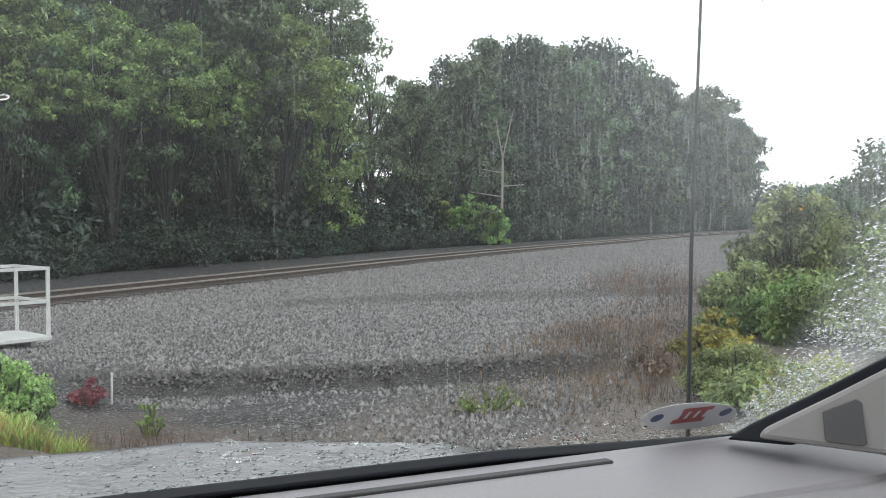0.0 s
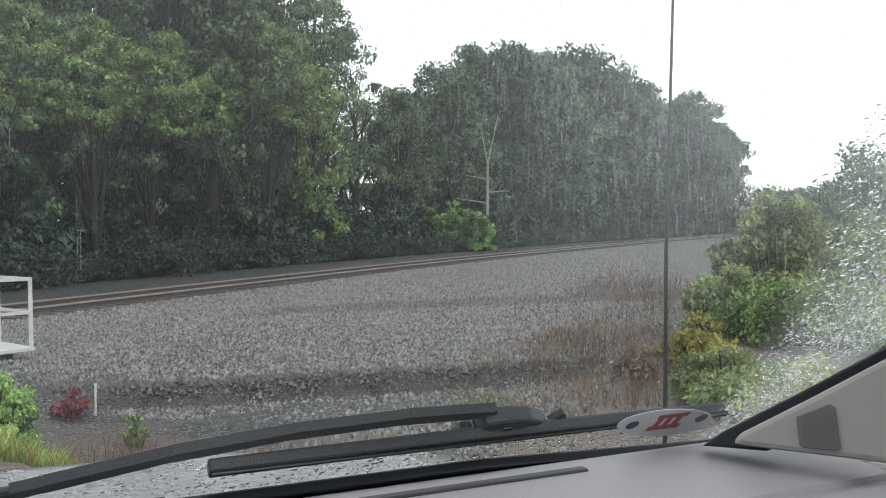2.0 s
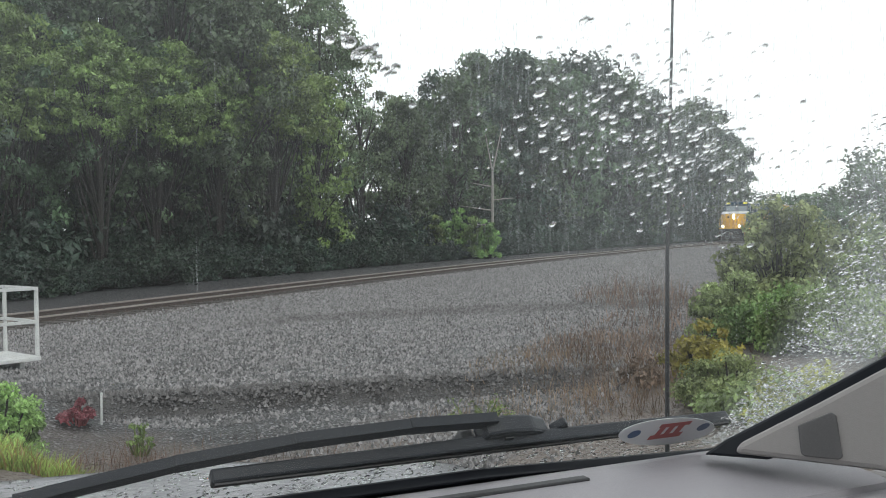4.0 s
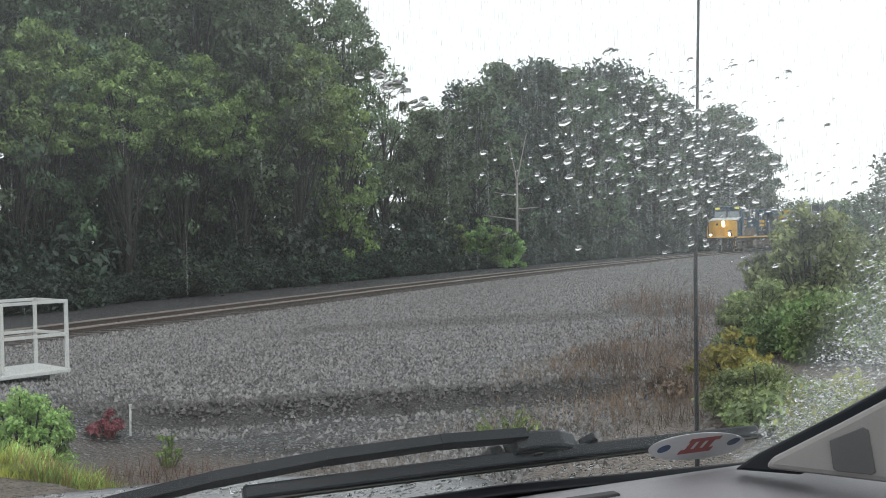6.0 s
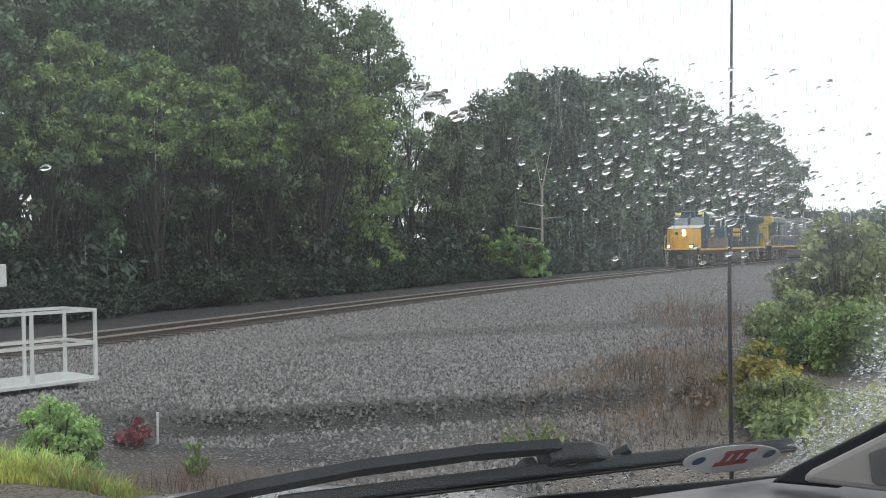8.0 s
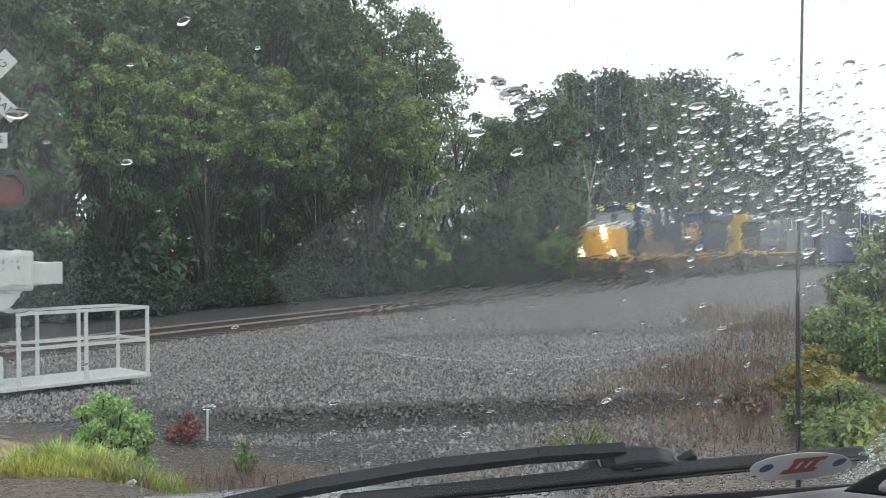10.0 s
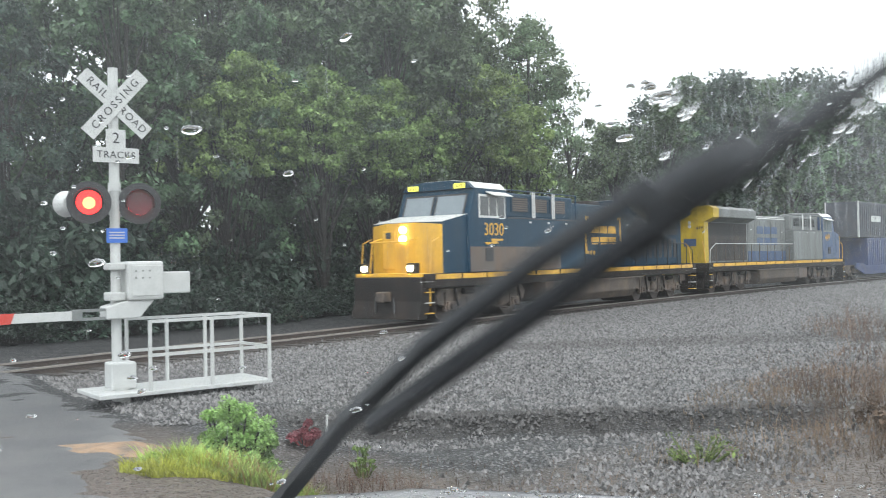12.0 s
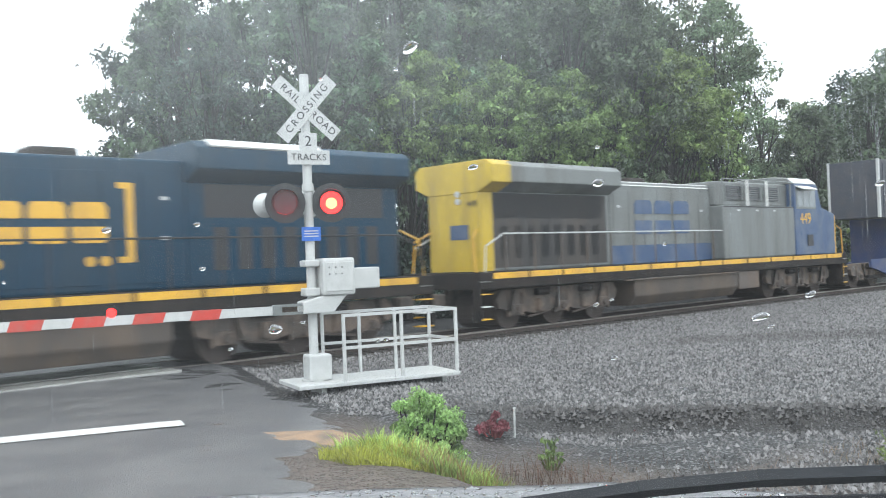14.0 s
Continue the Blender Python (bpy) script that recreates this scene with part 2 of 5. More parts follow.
def dark_streak(m, near=12.95, deep=0.65, west=-6.0, east=3.0, amount=0.6):
    """A dark streak across the stone, by default along the cut edge of the bench."""
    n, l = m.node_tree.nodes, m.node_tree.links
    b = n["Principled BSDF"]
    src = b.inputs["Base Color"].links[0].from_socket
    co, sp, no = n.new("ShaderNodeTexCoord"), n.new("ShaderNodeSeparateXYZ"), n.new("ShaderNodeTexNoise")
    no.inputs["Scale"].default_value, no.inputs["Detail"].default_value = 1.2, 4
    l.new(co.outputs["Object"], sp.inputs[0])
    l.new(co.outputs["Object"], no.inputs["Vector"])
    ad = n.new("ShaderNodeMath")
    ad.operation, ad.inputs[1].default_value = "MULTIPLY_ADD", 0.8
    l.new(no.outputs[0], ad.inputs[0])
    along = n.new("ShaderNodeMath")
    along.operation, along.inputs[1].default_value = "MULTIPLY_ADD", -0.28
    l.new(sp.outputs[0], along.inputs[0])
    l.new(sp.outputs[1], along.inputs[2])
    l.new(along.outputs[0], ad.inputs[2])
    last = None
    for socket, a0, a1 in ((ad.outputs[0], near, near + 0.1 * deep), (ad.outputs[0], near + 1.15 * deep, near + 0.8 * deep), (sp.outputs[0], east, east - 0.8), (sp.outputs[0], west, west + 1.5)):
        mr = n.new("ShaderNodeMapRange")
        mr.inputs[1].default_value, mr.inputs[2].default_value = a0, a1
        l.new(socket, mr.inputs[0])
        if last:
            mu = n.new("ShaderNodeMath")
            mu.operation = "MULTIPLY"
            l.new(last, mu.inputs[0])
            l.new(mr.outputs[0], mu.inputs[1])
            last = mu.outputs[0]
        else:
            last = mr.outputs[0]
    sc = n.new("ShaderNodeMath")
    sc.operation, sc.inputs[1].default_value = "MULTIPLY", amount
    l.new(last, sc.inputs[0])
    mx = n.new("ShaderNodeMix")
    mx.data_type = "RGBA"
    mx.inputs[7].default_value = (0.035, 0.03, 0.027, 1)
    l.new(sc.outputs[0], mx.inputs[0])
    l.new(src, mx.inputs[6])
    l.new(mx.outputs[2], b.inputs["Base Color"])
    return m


HAZE_FILM = 0.007
M = {
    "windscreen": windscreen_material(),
    "water": water_material(),
    "smear": smear_material(),
    "wet_layer": wet_layer_material(),
    "rain": rain_material("rain_thread", 0.25),
    "rain_haze": rain_material("rain_haze", 0.18),
    "earth": dark_streak(dark_streak(ground_material()), 22.1, 2.6, -5.0, 9.0, 0.4),
    "brown_grey": material("weathered_band", (0.11, 0.09, 0.078), 0.6, dirt=(0.16, 0.085, 0.04), dirt_amount=0.6, streak=0.25),
    "cab_glass": material("cab_glass", (0.17, 0.2, 0.22), 0.12, vary=0.15, scale=2),
    "dark_glass": material("dark_glass", (0.03, 0.035, 0.04), 0.1),
    "number_lit": material("number_lit", (1.0, 0.85, 0.1), 0.4, emit=0.6),
    "logo_blue": material("logo_blue", (0.03, 0.07, 0.16), 0.45, dirt=(0.2, 0.2, 0.2), dirt_amount=0.4),
    "box_blue": material("container_blue", (0.03, 0.05, 0.14), 0.5, dirt=(0.1, 0.09, 0.1), dirt_amount=0.5),
    "box_dark": material("container_dark", (0.035, 0.04, 0.055), 0.55, dirt=(0.09, 0.08, 0.08), dirt_amount=0.5),
    # pale painted parts, and plates whose pale colour imitates sky sheen on wet roofs
    "pale_paint_sheen": material("pale_paint_sheen", (0.6, 0.6, 0.58), 0.35),
    "rubber": material("rubber", (0.012, 0.0145, 0.019), 0.34, spec=0.22),
    "straw": leaf_material("straw", (0.4, 0.3, 0.12)),
    "lining": material("lining", (0.3, 0.29, 0.28), 0.9),
    "bark": material("bark", (0.026, 0.023, 0.02), 0.9, bump=0.6),
    "pale_bark": material("pale_bark", (0.26, 0.245, 0.22), 0.85, bump=0.4),
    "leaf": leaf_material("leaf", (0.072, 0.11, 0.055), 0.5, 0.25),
    # lighter leaf copy: sky shining through thin crowns is put into the colour
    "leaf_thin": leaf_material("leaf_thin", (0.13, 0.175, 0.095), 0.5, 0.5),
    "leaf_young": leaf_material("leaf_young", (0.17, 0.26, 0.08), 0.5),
    # understorey green made darker: the wood's shade is put into the leaf colour
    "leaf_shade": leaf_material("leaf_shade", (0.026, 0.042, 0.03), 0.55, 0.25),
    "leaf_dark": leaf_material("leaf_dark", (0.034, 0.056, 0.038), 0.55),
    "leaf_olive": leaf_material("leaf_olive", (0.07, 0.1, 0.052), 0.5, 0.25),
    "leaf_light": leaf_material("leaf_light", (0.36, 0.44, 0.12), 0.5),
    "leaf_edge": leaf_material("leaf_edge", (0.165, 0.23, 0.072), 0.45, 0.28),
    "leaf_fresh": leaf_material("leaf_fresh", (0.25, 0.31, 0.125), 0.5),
    "leaf_sapling": leaf_material("leaf_sapling", (0.28, 0.39, 0.13), 0.5),
    "leaf_yellow": leaf_material("leaf_yellow", (0.32, 0.3, 0.06)),
    "leaf_red": leaf_material("leaf_red", (0.28, 0.085, 0.095)),
    "stalk": leaf_material("stalk", (0.15, 0.1, 0.075)),
    "gravel": material("gravel", (0.07, 0.062, 0.057), 0.75, vary=0.4, scale=9, bump=1.0, bump_scale=14, dirt=(0.1, 0.08, 0.07), dirt_scale=0.25, dirt_amount=0.6),
    "stone": dark_streak(dark_streak(material("stone", (0.125, 0.12, 0.119), 0.42, island=True)), 22.1, 2.6, -5.0, 9.0, 0.4),
    "rail": material("rail", (0.055, 0.04, 0.033), 0.65),
    "steel": material("worn_steel", (0.29, 0.26, 0.235), 0.32, metal=0.3),
    "tie": material("tie", (0.045, 0.039, 0.035), 0.85, bump=0.5),
    "asphalt": material("asphalt", (0.105, 0.105, 0.11), 0.28, vary=0.5, scale=30, bump=0.6, bump_scale=70, dirt=(0.21, 0.205, 0.2), dirt_scale=1.1, dirt_amount=0.6),
    "panel": material("wet_concrete", (0.42, 0.42, 0.4), 0.22, dirt=(0.2, 0.19, 0.18), dirt_amount=0.6, bump=0.2),
    "paint_line": material("paint_line", (0.75, 0.75, 0.73), 0.4, dirt=(0.3, 0.3, 0.3)),
    "soil": material("soil", (0.32, 0.21, 0.13), 0.9, dirt=(0.1, 0.09, 0.08), dirt_scale=4.0, dirt_amount=0.8, bump=0.6, bump_scale=20),
    "blue": material("loco_blue", (0.001, 0.032, 0.066), 0.45, spec=0.2, dirt=(0.03, 0.045, 0.055), dirt_amount=0.45, streak=0.15),
    "yellow": material("loco_yellow", (0.72, 0.4, 0.03), 0.4, dirt=(0.3, 0.17, 0.06), dirt_amount=0.55, streak=0.3),
    "lemon": material("loco_lemon", (0.52, 0.36, 0.02), 0.45, dirt=(0.25, 0.18, 0.05), dirt_amount=0.65, streak=0.2),
    "grey": material("loco_grey", (0.17, 0.183, 0.18), 0.5, dirt=(0.08, 0.075, 0.065), dirt_amount=0.6, streak=0.15),
    "black": material("underframe", (0.016, 0.014, 0.013), 0.75, spec=0.25, dirt=(0.05, 0.037, 0.03), dirt_amount=0.6),
    "truck": material("bogie", (0.07, 0.058, 0.05), 0.75, dirt=(0.19, 0.135, 0.1), dirt_amount=0.75, dirt_scale=3.0),
    "soot": material("sooty_panel", (0.04, 0.037, 0.036), 0.7, dirt=(0.09, 0.07, 0.055), dirt_amount=0.6, streak=0.2),
    "tank": material("dirty_tank", (0.075, 0.06, 0.05), 0.7, dirt=(0.15, 0.105, 0.07), dirt_amount=0.7, streak=0.5),
    "white": material("white_paint", (0.48, 0.49, 0.485), 0.4, dirt=(0.5, 0.49, 0.46), dirt_amount=0.3),
    "dark": material("dark_plastic", (0.02, 0.02, 0.022), 0.5),
    "decal": material("decal", (0.6, 0.61, 0.62), 0.5),
    "decal_red": material("decal_red", (0.34, 0.09, 0.085), 0.5),
    "grille": material("grille_cloth", (0.09, 0.088, 0.09), 0.7, vary=0.3, scale=900),
    "dash": material("dash_plastic", (0.25, 0.24, 0.255), 0.5, vary=0.08, scale=300, bump=0.12, bump_scale=500),
    "trim": material("pillar_trim", (0.25, 0.237, 0.232), 0.6, vary=0.06, scale=200, bump=0.08, bump_scale=600),
    "car_paint": material("car_paint", (0.55, 0.55, 0.57), 0.25, metal=0.1, bump=0.25, bump_scale=60),
    "red": material("red_paint", (0.5, 0.045, 0.03), 0.45, dirt=(0.3, 0.16, 0.13), dirt_amount=0.4, dirt_scale=5),
    "lamp_on": material("lamp_on", (1.0, 0.012, 0.01), 0.4, vary=0.02, emit=4),
    "bulb": material("bulb", (1.0, 0.2, 0.06), 0.4, vary=0.02, emit=5),
    "headlight": material("headlight_glow", (1.0, 0.78, 0.48), 0.4, emit=35),
    "lens_dark": material("lens_dark", (0.12, 0.01, 0.015), 0.25),
    "sign_blue": material("sign_blue", (0.03, 0.13, 0.5), 0.4),
}


# ---- mesh helpers ----
def part(name, bm, mat, parent=None, label=""):
    me = bpy.data.meshes.new(name)
    bm.to_mesh(me)
    bm.free()
    me.materials.append(mat)
    ob = new(name, me)
    if parent:
        ob.parent = parent
    return tagged(ob, label)


def thing(name, label, category, m=None, group="", kind=""):
    ob = new(name)
    if m is not None:
        ob.matrix_basis = m
    return tagged(ob, label, category, group, kind)


def box(x0, x1, y0, y1, z0, z1, bevel=0.0, bm=None):
    bm = bm or bmesh.new()
    r = bmesh.ops.create_cube(bm, size=1)
    for v in r["verts"]:
        v.co = Vector((x0 + (v.co.x + .5) * (x1 - x0), y0 + (v.co.y + .5) * (y1 - y0), z0 + (v.co.z + .5) * (z1 - z0)))
    if bevel:
        bmesh.ops.bevel(bm, geom=list({e for v in r["verts"] for e in v.link_edges}), offset=bevel, segments=2, affect="EDGES", profile=0.5)
    return bm


def rod(p, q, r, n=8, r2=None, bm=None):
    bm = bm or bmesh.new()
    p, q = Vector(p), Vector(q)
    m = Matrix.Translation((p + q) / 2) @ (q - p).to_track_quat("Z", "Y").to_matrix().to_4x4()
    bmesh.ops.create_cone(bm, cap_ends=True, segments=n, radius1=r, radius2=r if r2 is None else r2, depth=(q - p).length, matrix=m)
    return bm


def prism(pts, y0, y1, axis="y", bevel=0.0, bm=None):
    """A polygon of (a, b) pairs pushed from y0 to y1 along an axis; a, b are the other two axes in order."""
    bm = bm or bmesh.new()
    def at(a, b, c):
        return {"y": (a, c, b), "x": (c, a, b), "z": (a, b, c)}[axis]
    lo, hi = [bm.verts.new(at(a, b, y0)) for a, b in pts], [bm.verts.new(at(a, b, y1)) for a, b in pts]
    fs = [bm.faces.new(lo), bm.faces.new(hi[::-1])]
    for i in range(len(pts)):
        j = (i + 1) % len(pts)
        fs.append(bm.faces.new((lo[j], lo[i], hi[i], hi[j])))
    bmesh.ops.recalc_face_normals(bm, faces=fs)
    if bevel:
        bmesh.ops.bevel(bm, geom=list({e for f in fs for e in f.edges}), offset=bevel, segments=2, affect="EDGES", profile=0.5)
    return bm


def mesh_np(name, verts, faces, mat, parent=None, label="", smooth=False):
    """Mesh from numpy arrays; all faces have the same number of corners."""
    me = bpy.data.meshes.new(name)
    k = faces.shape[1]
    me.vertices.add(len(verts))
    me.vertices.foreach_set("co", verts.astype(np.float32).ravel())
    me.loops.add(faces.size)
    me.loops.foreach_set("vertex_index", faces.astype(np.int32).ravel())
    me.polygons.add(len(faces))
    me.polygons.foreach_set("loop_start", np.arange(0, faces.size, k, dtype=np.int32))
    me.polygons.foreach_set("use_smooth", np.full(len(faces), smooth))
    me.update(calc_edges=True)
    me.validate()
    me.materials.append(mat)
    ob = new(name, me)
    if parent:
        ob.parent = parent
    return tagged(ob, label)


# ---- the line of the railway ----
P0 = Vector((-10.33, 22.68))   # a point of the nearer track's middle
BEARINGS = [(-80, 22.5), (10, 23.0), (43, 28.3), (75, 30.5), (130, 33.0), (220, 35.0)]   # metres along, degrees right of +y


def line(s, off=0.0, z=0.0):
    """The place s metres along the track, off metres to the right (towards the road) of its middle, and the bearing there."""
    n = max(1, int(abs(s) / 1.0))
    p, st = P0.copy(), s / n
    for i in range(n):
        a = radians(bearing((i + .5) * st))
        p += Vector((math.sin(a), math.cos(a))) * st
    b = bearing(s)
    a = radians(b)
    return Vector((p.x + math.cos(a) * off, p.y - math.sin(a) * off, z)), b


def bearing(s):
    a, c = zip(*BEARINGS)
    return float(np.interp(s, a, c))


def on_line(s, off=0.0, z=0.0, turn=0.0):
    """A pose on the line with +x pointing back along it (towards the crossing)."""
    p, b = line(s, off, z)
    return pose(p.x, p.y, p.z, 0, 0, -90 - b + turn)


# ---- ground ----
POST = (-7.52, 12.04)
ROAD_B = 45.0                                     # bearing of the road, degrees left of +y
RV = Vector((-math.sin(radians(ROAD_B)), math.cos(radians(ROAD_B))))
RR = Vector((RV.y, -RV.x))                        # to the right of the road
S_TAB = [(s, line(s)) for s in range(-80, 260, 4)]
LX, LY, LS, LB = (np.array(a) for a in zip(*[(p.x, p.y, s, radians(b)) for s, (p, b) in S_TAB]))


def off_line(x, y):
    """How far to the right of the near track's middle, for arrays."""
    x, y = np.atleast_1d(np.asarray(x, float)), np.atleast_1d(np.asarray(y, float))
    i = np.argmin((x[:, None] - LX) ** 2 + (y[:, None] - LY) ** 2, axis=1)
    return (x - LX[i]) * np.cos(LB[i]) - (y - LY[i]) * np.sin(LB[i])


def step(a, b, v):
    t = np.clip((v - a) / (b - a), 0, 1)
    return t * t * (3 - 2 * t)


def ground_z(x, y):
    x, y = np.atleast_1d(np.asarray(x, float)), np.atleast_1d(np.asarray(y, float))
    d = off_line(x, y)
    r = np.hypot(x, y)
    z = -0.24 + 0.16 * step(3.0, 9.0, d) - 0.1 * step(-6.5, -10, d)
    z += 0.5 * step(9.5, 3.0, r)                                 # rise to where the car stands
    z -= 0.26 * step(11.5, 11.15, y - 0.28 * x - 1.45 + 0.05 * np.sin(x * 2)) * step(-5.5, -3.5, x) * step(3.2, 2.0, x) * step(5, 8, r)   # cut edge of the stone bench
    z += 0.2 * step(3.2, 1.0, np.hypot(x - POST[0] - 0.5, y - POST[1]))
    road = np.abs(x * RR.x + y * RR.y + 2.0)
    k = step(6.0, 4.2, road)
    zr = -0.02 + 0.47 * step(16, 3, r)
    return z * (1 - k) + zr * k


def ground():
    xs = np.concatenate([np.linspace(-900, -60, 22), np.arange(-58, -20, 0.6), np.arange(-20, 14, 0.25), np.arange(14, 60, 0.6), np.linspace(62, 900, 22)])
    ys = np.concatenate([np.linspace(-300, -12, 12), np.arange(-10, 4, 0.5), np.arange(4, 24, 0.25), np.arange(24, 90, 0.6), np.linspace(92, 1200, 24)])
    X, Y = np.meshgrid(xs, ys)
    rng = np.random.default_rng(3)
    Z = ground_z(X.ravel(), Y.ravel()) + rng.normal(0, 0.012, X.size)
    nx, ny = len(xs), len(ys)
    idx = np.arange(nx * ny).reshape(ny, nx)
    f = np.stack([idx[:-1, :-1], idx[:-1, 1:], idx[1:, 1:], idx[1:, :-1]], -1).reshape(-1, 4)
    ob = mesh_np("ground", np.stack([X.ravel(), Y.ravel(), Z], -1), f, M["earth"], smooth=True)
    tagged(ob, "wet grey crushed-stone ground with brown mud beside the railway", "ground", kind="structure")


def gravel():
    """Loose ballast stones: small angular chips, joined."""
    rng = np.random.default_rng(5)
    base = np.array([(1, 0, -0.4), (-0.6, 0.9, -0.4), (-0.6, -0.9, -0.4), (0.1, 0, 0.9)], float)
    tri = np.array([(0, 2, 1), (0, 1, 3), (1, 2, 3), (2, 0, 3)])
    n = 340000
    d = rng.uniform(1.3, 16, n)
    s = -16 + (rng.random(n) ** 1.9) * 90
    i = np.clip(np.searchsorted(LS, s), 0, len(LS) - 1)
    x = LX[i] + (s - LS[i]) * np.sin(LB[i]) + d * np.cos(LB[i])
    y = LY[i] + (s - LS[i]) * np.cos(LB[i]) - d * np.sin(LB[i])
    keep = (np.hypot(x, y) > 5) & (x * RR.x + y * RR.y > 3.0) & (y + 0.4 * np.sin(x * 1.7) > np.where(x < -0.8 + rng.normal(0, 0.9, n), 12.2 + 0.28 * x, 8.8)) & (np.abs(d) > 1.32) & ((x < 0.8) | (y > 9 + 2.2 * np.minimum(x - 0.8, 2.5) + rng.normal(0, 1.2, n)))
    x, y, d = x[keep], y[keep], d[keep]
    n = len(x)
    bed = np.interp(np.minimum(np.abs(d), np.abs(d + TRACK_GAP)), (0, 1.22, 1.7, 2.4, 2.6), (-0.158, -0.158, -0.24, -0.32, -0.6))
    z = np.maximum(ground_z(x, y), bed)
    size = rng.uniform(0.013, 0.041, n) * (1 + 0.011 * np.hypot(x, y))
    v = base[None] * size[:, None, None] * rng.uniform(0.55, 1.3, (n, 4, 1))
    a = rng.uniform(0, 6.28, n)
    c, sn = np.cos(a)[:, None], np.sin(a)[:, None]
    vx, vy, vz = v[..., 0] * c - v[..., 1] * sn, v[..., 0] * sn + v[..., 1] * c, v[..., 2] + v[..., 0] * 0.3 * rng.normal(0, 1, (n, 1))
    V = np.stack([vx + x[:, None], vy + y[:, None], vz + z[:, None] + 0.006], -1).reshape(-1, 3)
    F = (tri[None] + 4 * np.arange(n)[:, None, None]).reshape(-1, 3)
    ob = mesh_np("ballast_stones", V, F, M["stone"])
    tagged(ob, "loose grey crushed ballast stones on the ground", "gravel", kind="stuff")


def sweep(profile, s0, s1, off, stepm, z=0.0):
    """A profile of (across, up) carried along the line."""
    n = int((s1 - s0) / stepm)
    V = []
    for i in range(n + 1):
        s = s0 + (s1 - s0) * i / n
        for a, h in profile:
            V.append(line(s, off + a, z + h)[0])
    k = len(profile)
    F = [(i * k + j, i * k + (j + 1) % k, (i + 1) * k + (j + 1) % k, (i + 1) * k + j) for i in range(n) for j in range(k)]
    return np.array(V), np.array(F)


TRACK_GAP = 4.05
def track(off, label, drop=0.0):
    t = thing("railway_track", label, "railway track", kind="structure")
    for o in (-0.7175, 0.7175):
        pr = [(-0.036, 0), (-0.036, -0.04), (-0.009, -0.05), (-0.009, -0.14), (-0.07, -0.165), (0.07, -0.165), (0.009, -0.14), (0.009, -0.05), (0.036, -0.04), (0.036, 0)]
        V, F = sweep(pr, -60, 220, off + o, 4, -drop)
        r = mesh_np("rail", V, F, M["rail"], t, "steel rail with dark rusty web")
        V, F = sweep([(-0.0375, -0.036), (-0.0375, -0.004), (-0.033, 0.003), (0.033, 0.003), (0.0375, -0.004), (0.0375, -0.036)], -60, 220, off + o, 4, -drop)
        mesh_np("railhead", V, F, M["steel"], r, "bright worn running surface")
    V, F = sweep([(-2.4, -0.3), (-1.22, -0.158), (1.22, -0.158), (1.7, -0.24), (2.4, -0.32), (2.4, -0.6), (-2.4, -0.6)], -60, 220, off, 4, -drop)
    mesh_np("ballast_bed", V, F, M["gravel"], t, "grey ballast bed")
    bm = box(-0.115, 0.115, -1.3, 1.3, -0.33, -0.13, 0.012)
    me = bpy.data.meshes.new("tie")
    bm.to_mesh(me)
    bm.free()
    me.materials.append(M["tie"])
    for i in range(-30, 110):
        ob = new("tie", me)
        ob.parent = t
        ob.matrix_basis = on_line(i * 0.53 + 0.2, off, -drop)
    return t


def road():
    bm = bmesh.new()
    def at(u, v):
        p = RV * v + RR * u
        return (p.x, p.y, float(ground_z(p.x, p.y)[0]))
    rows = []
    for v in np.arange(-14, 70, 0.8):
        edge = 1.5 + 1.3 * float(step(7, 11, v)) + 0.12 * math.sin(v * 2.1)
        us = (-6.2 - 0.2 * math.sin(v), -4, -2, 0, edge - 0.3, edge)
        lift = (0.0, 0.02, 0.03, 0.03, 0.02, -0.01)
        rows.append([bm.verts.new((*at(u, v)[:2], at(u, v)[2] + h)) for u, h in zip(us, lift)])
    for a, b in zip(rows, rows[1:]):
        for i in range(5):
            bm.faces.new((a[i], a[i + 1], b[i + 1], b[i]))
    r = part("road", bm, M["asphalt"])
    tagged(r, "wet grey asphalt road leading over the tracks", "road", kind="structure")
    for v0, v1, u0, u1 in ((11.42, 12.02, -5.6, 1.05),):
        b = bmesh.new()
        q = []
        us = np.linspace(u0, u1, 12)
        for v in (v0, v1):
            q.append([b.verts.new((*at(u, v)[:2], at(u, v)[2] + 0.038)) for u in us])
        for k in range(11):
            b.faces.new((q[0][k], q[0][k + 1], q[1][k + 1], q[1][k]))
        tagged(part("stop_line", b, M["paint_line"]), "worn white line painted across the wet asphalt", "road marking", kind="structure")


def crossing_panels():
    """Concrete slabs laid along the rails where the road crosses."""
    for off in (1.2, -0.0, -4.05):
        wide = 0.36 if off > 1 else 0.6
        V, F = sweep([(-wide, -0.1), (-wide, 0.04), (wide, 0.04), (wide, -0.1)], -24, -8.2, off, 1.1, -0.3 if off < -4 else 0)
        ob = mesh_np("crossing_panel", V, F, M["panel"])
        tagged(ob, "pale wet concrete crossing panel along the rails", "crossing panel", kind="structure")


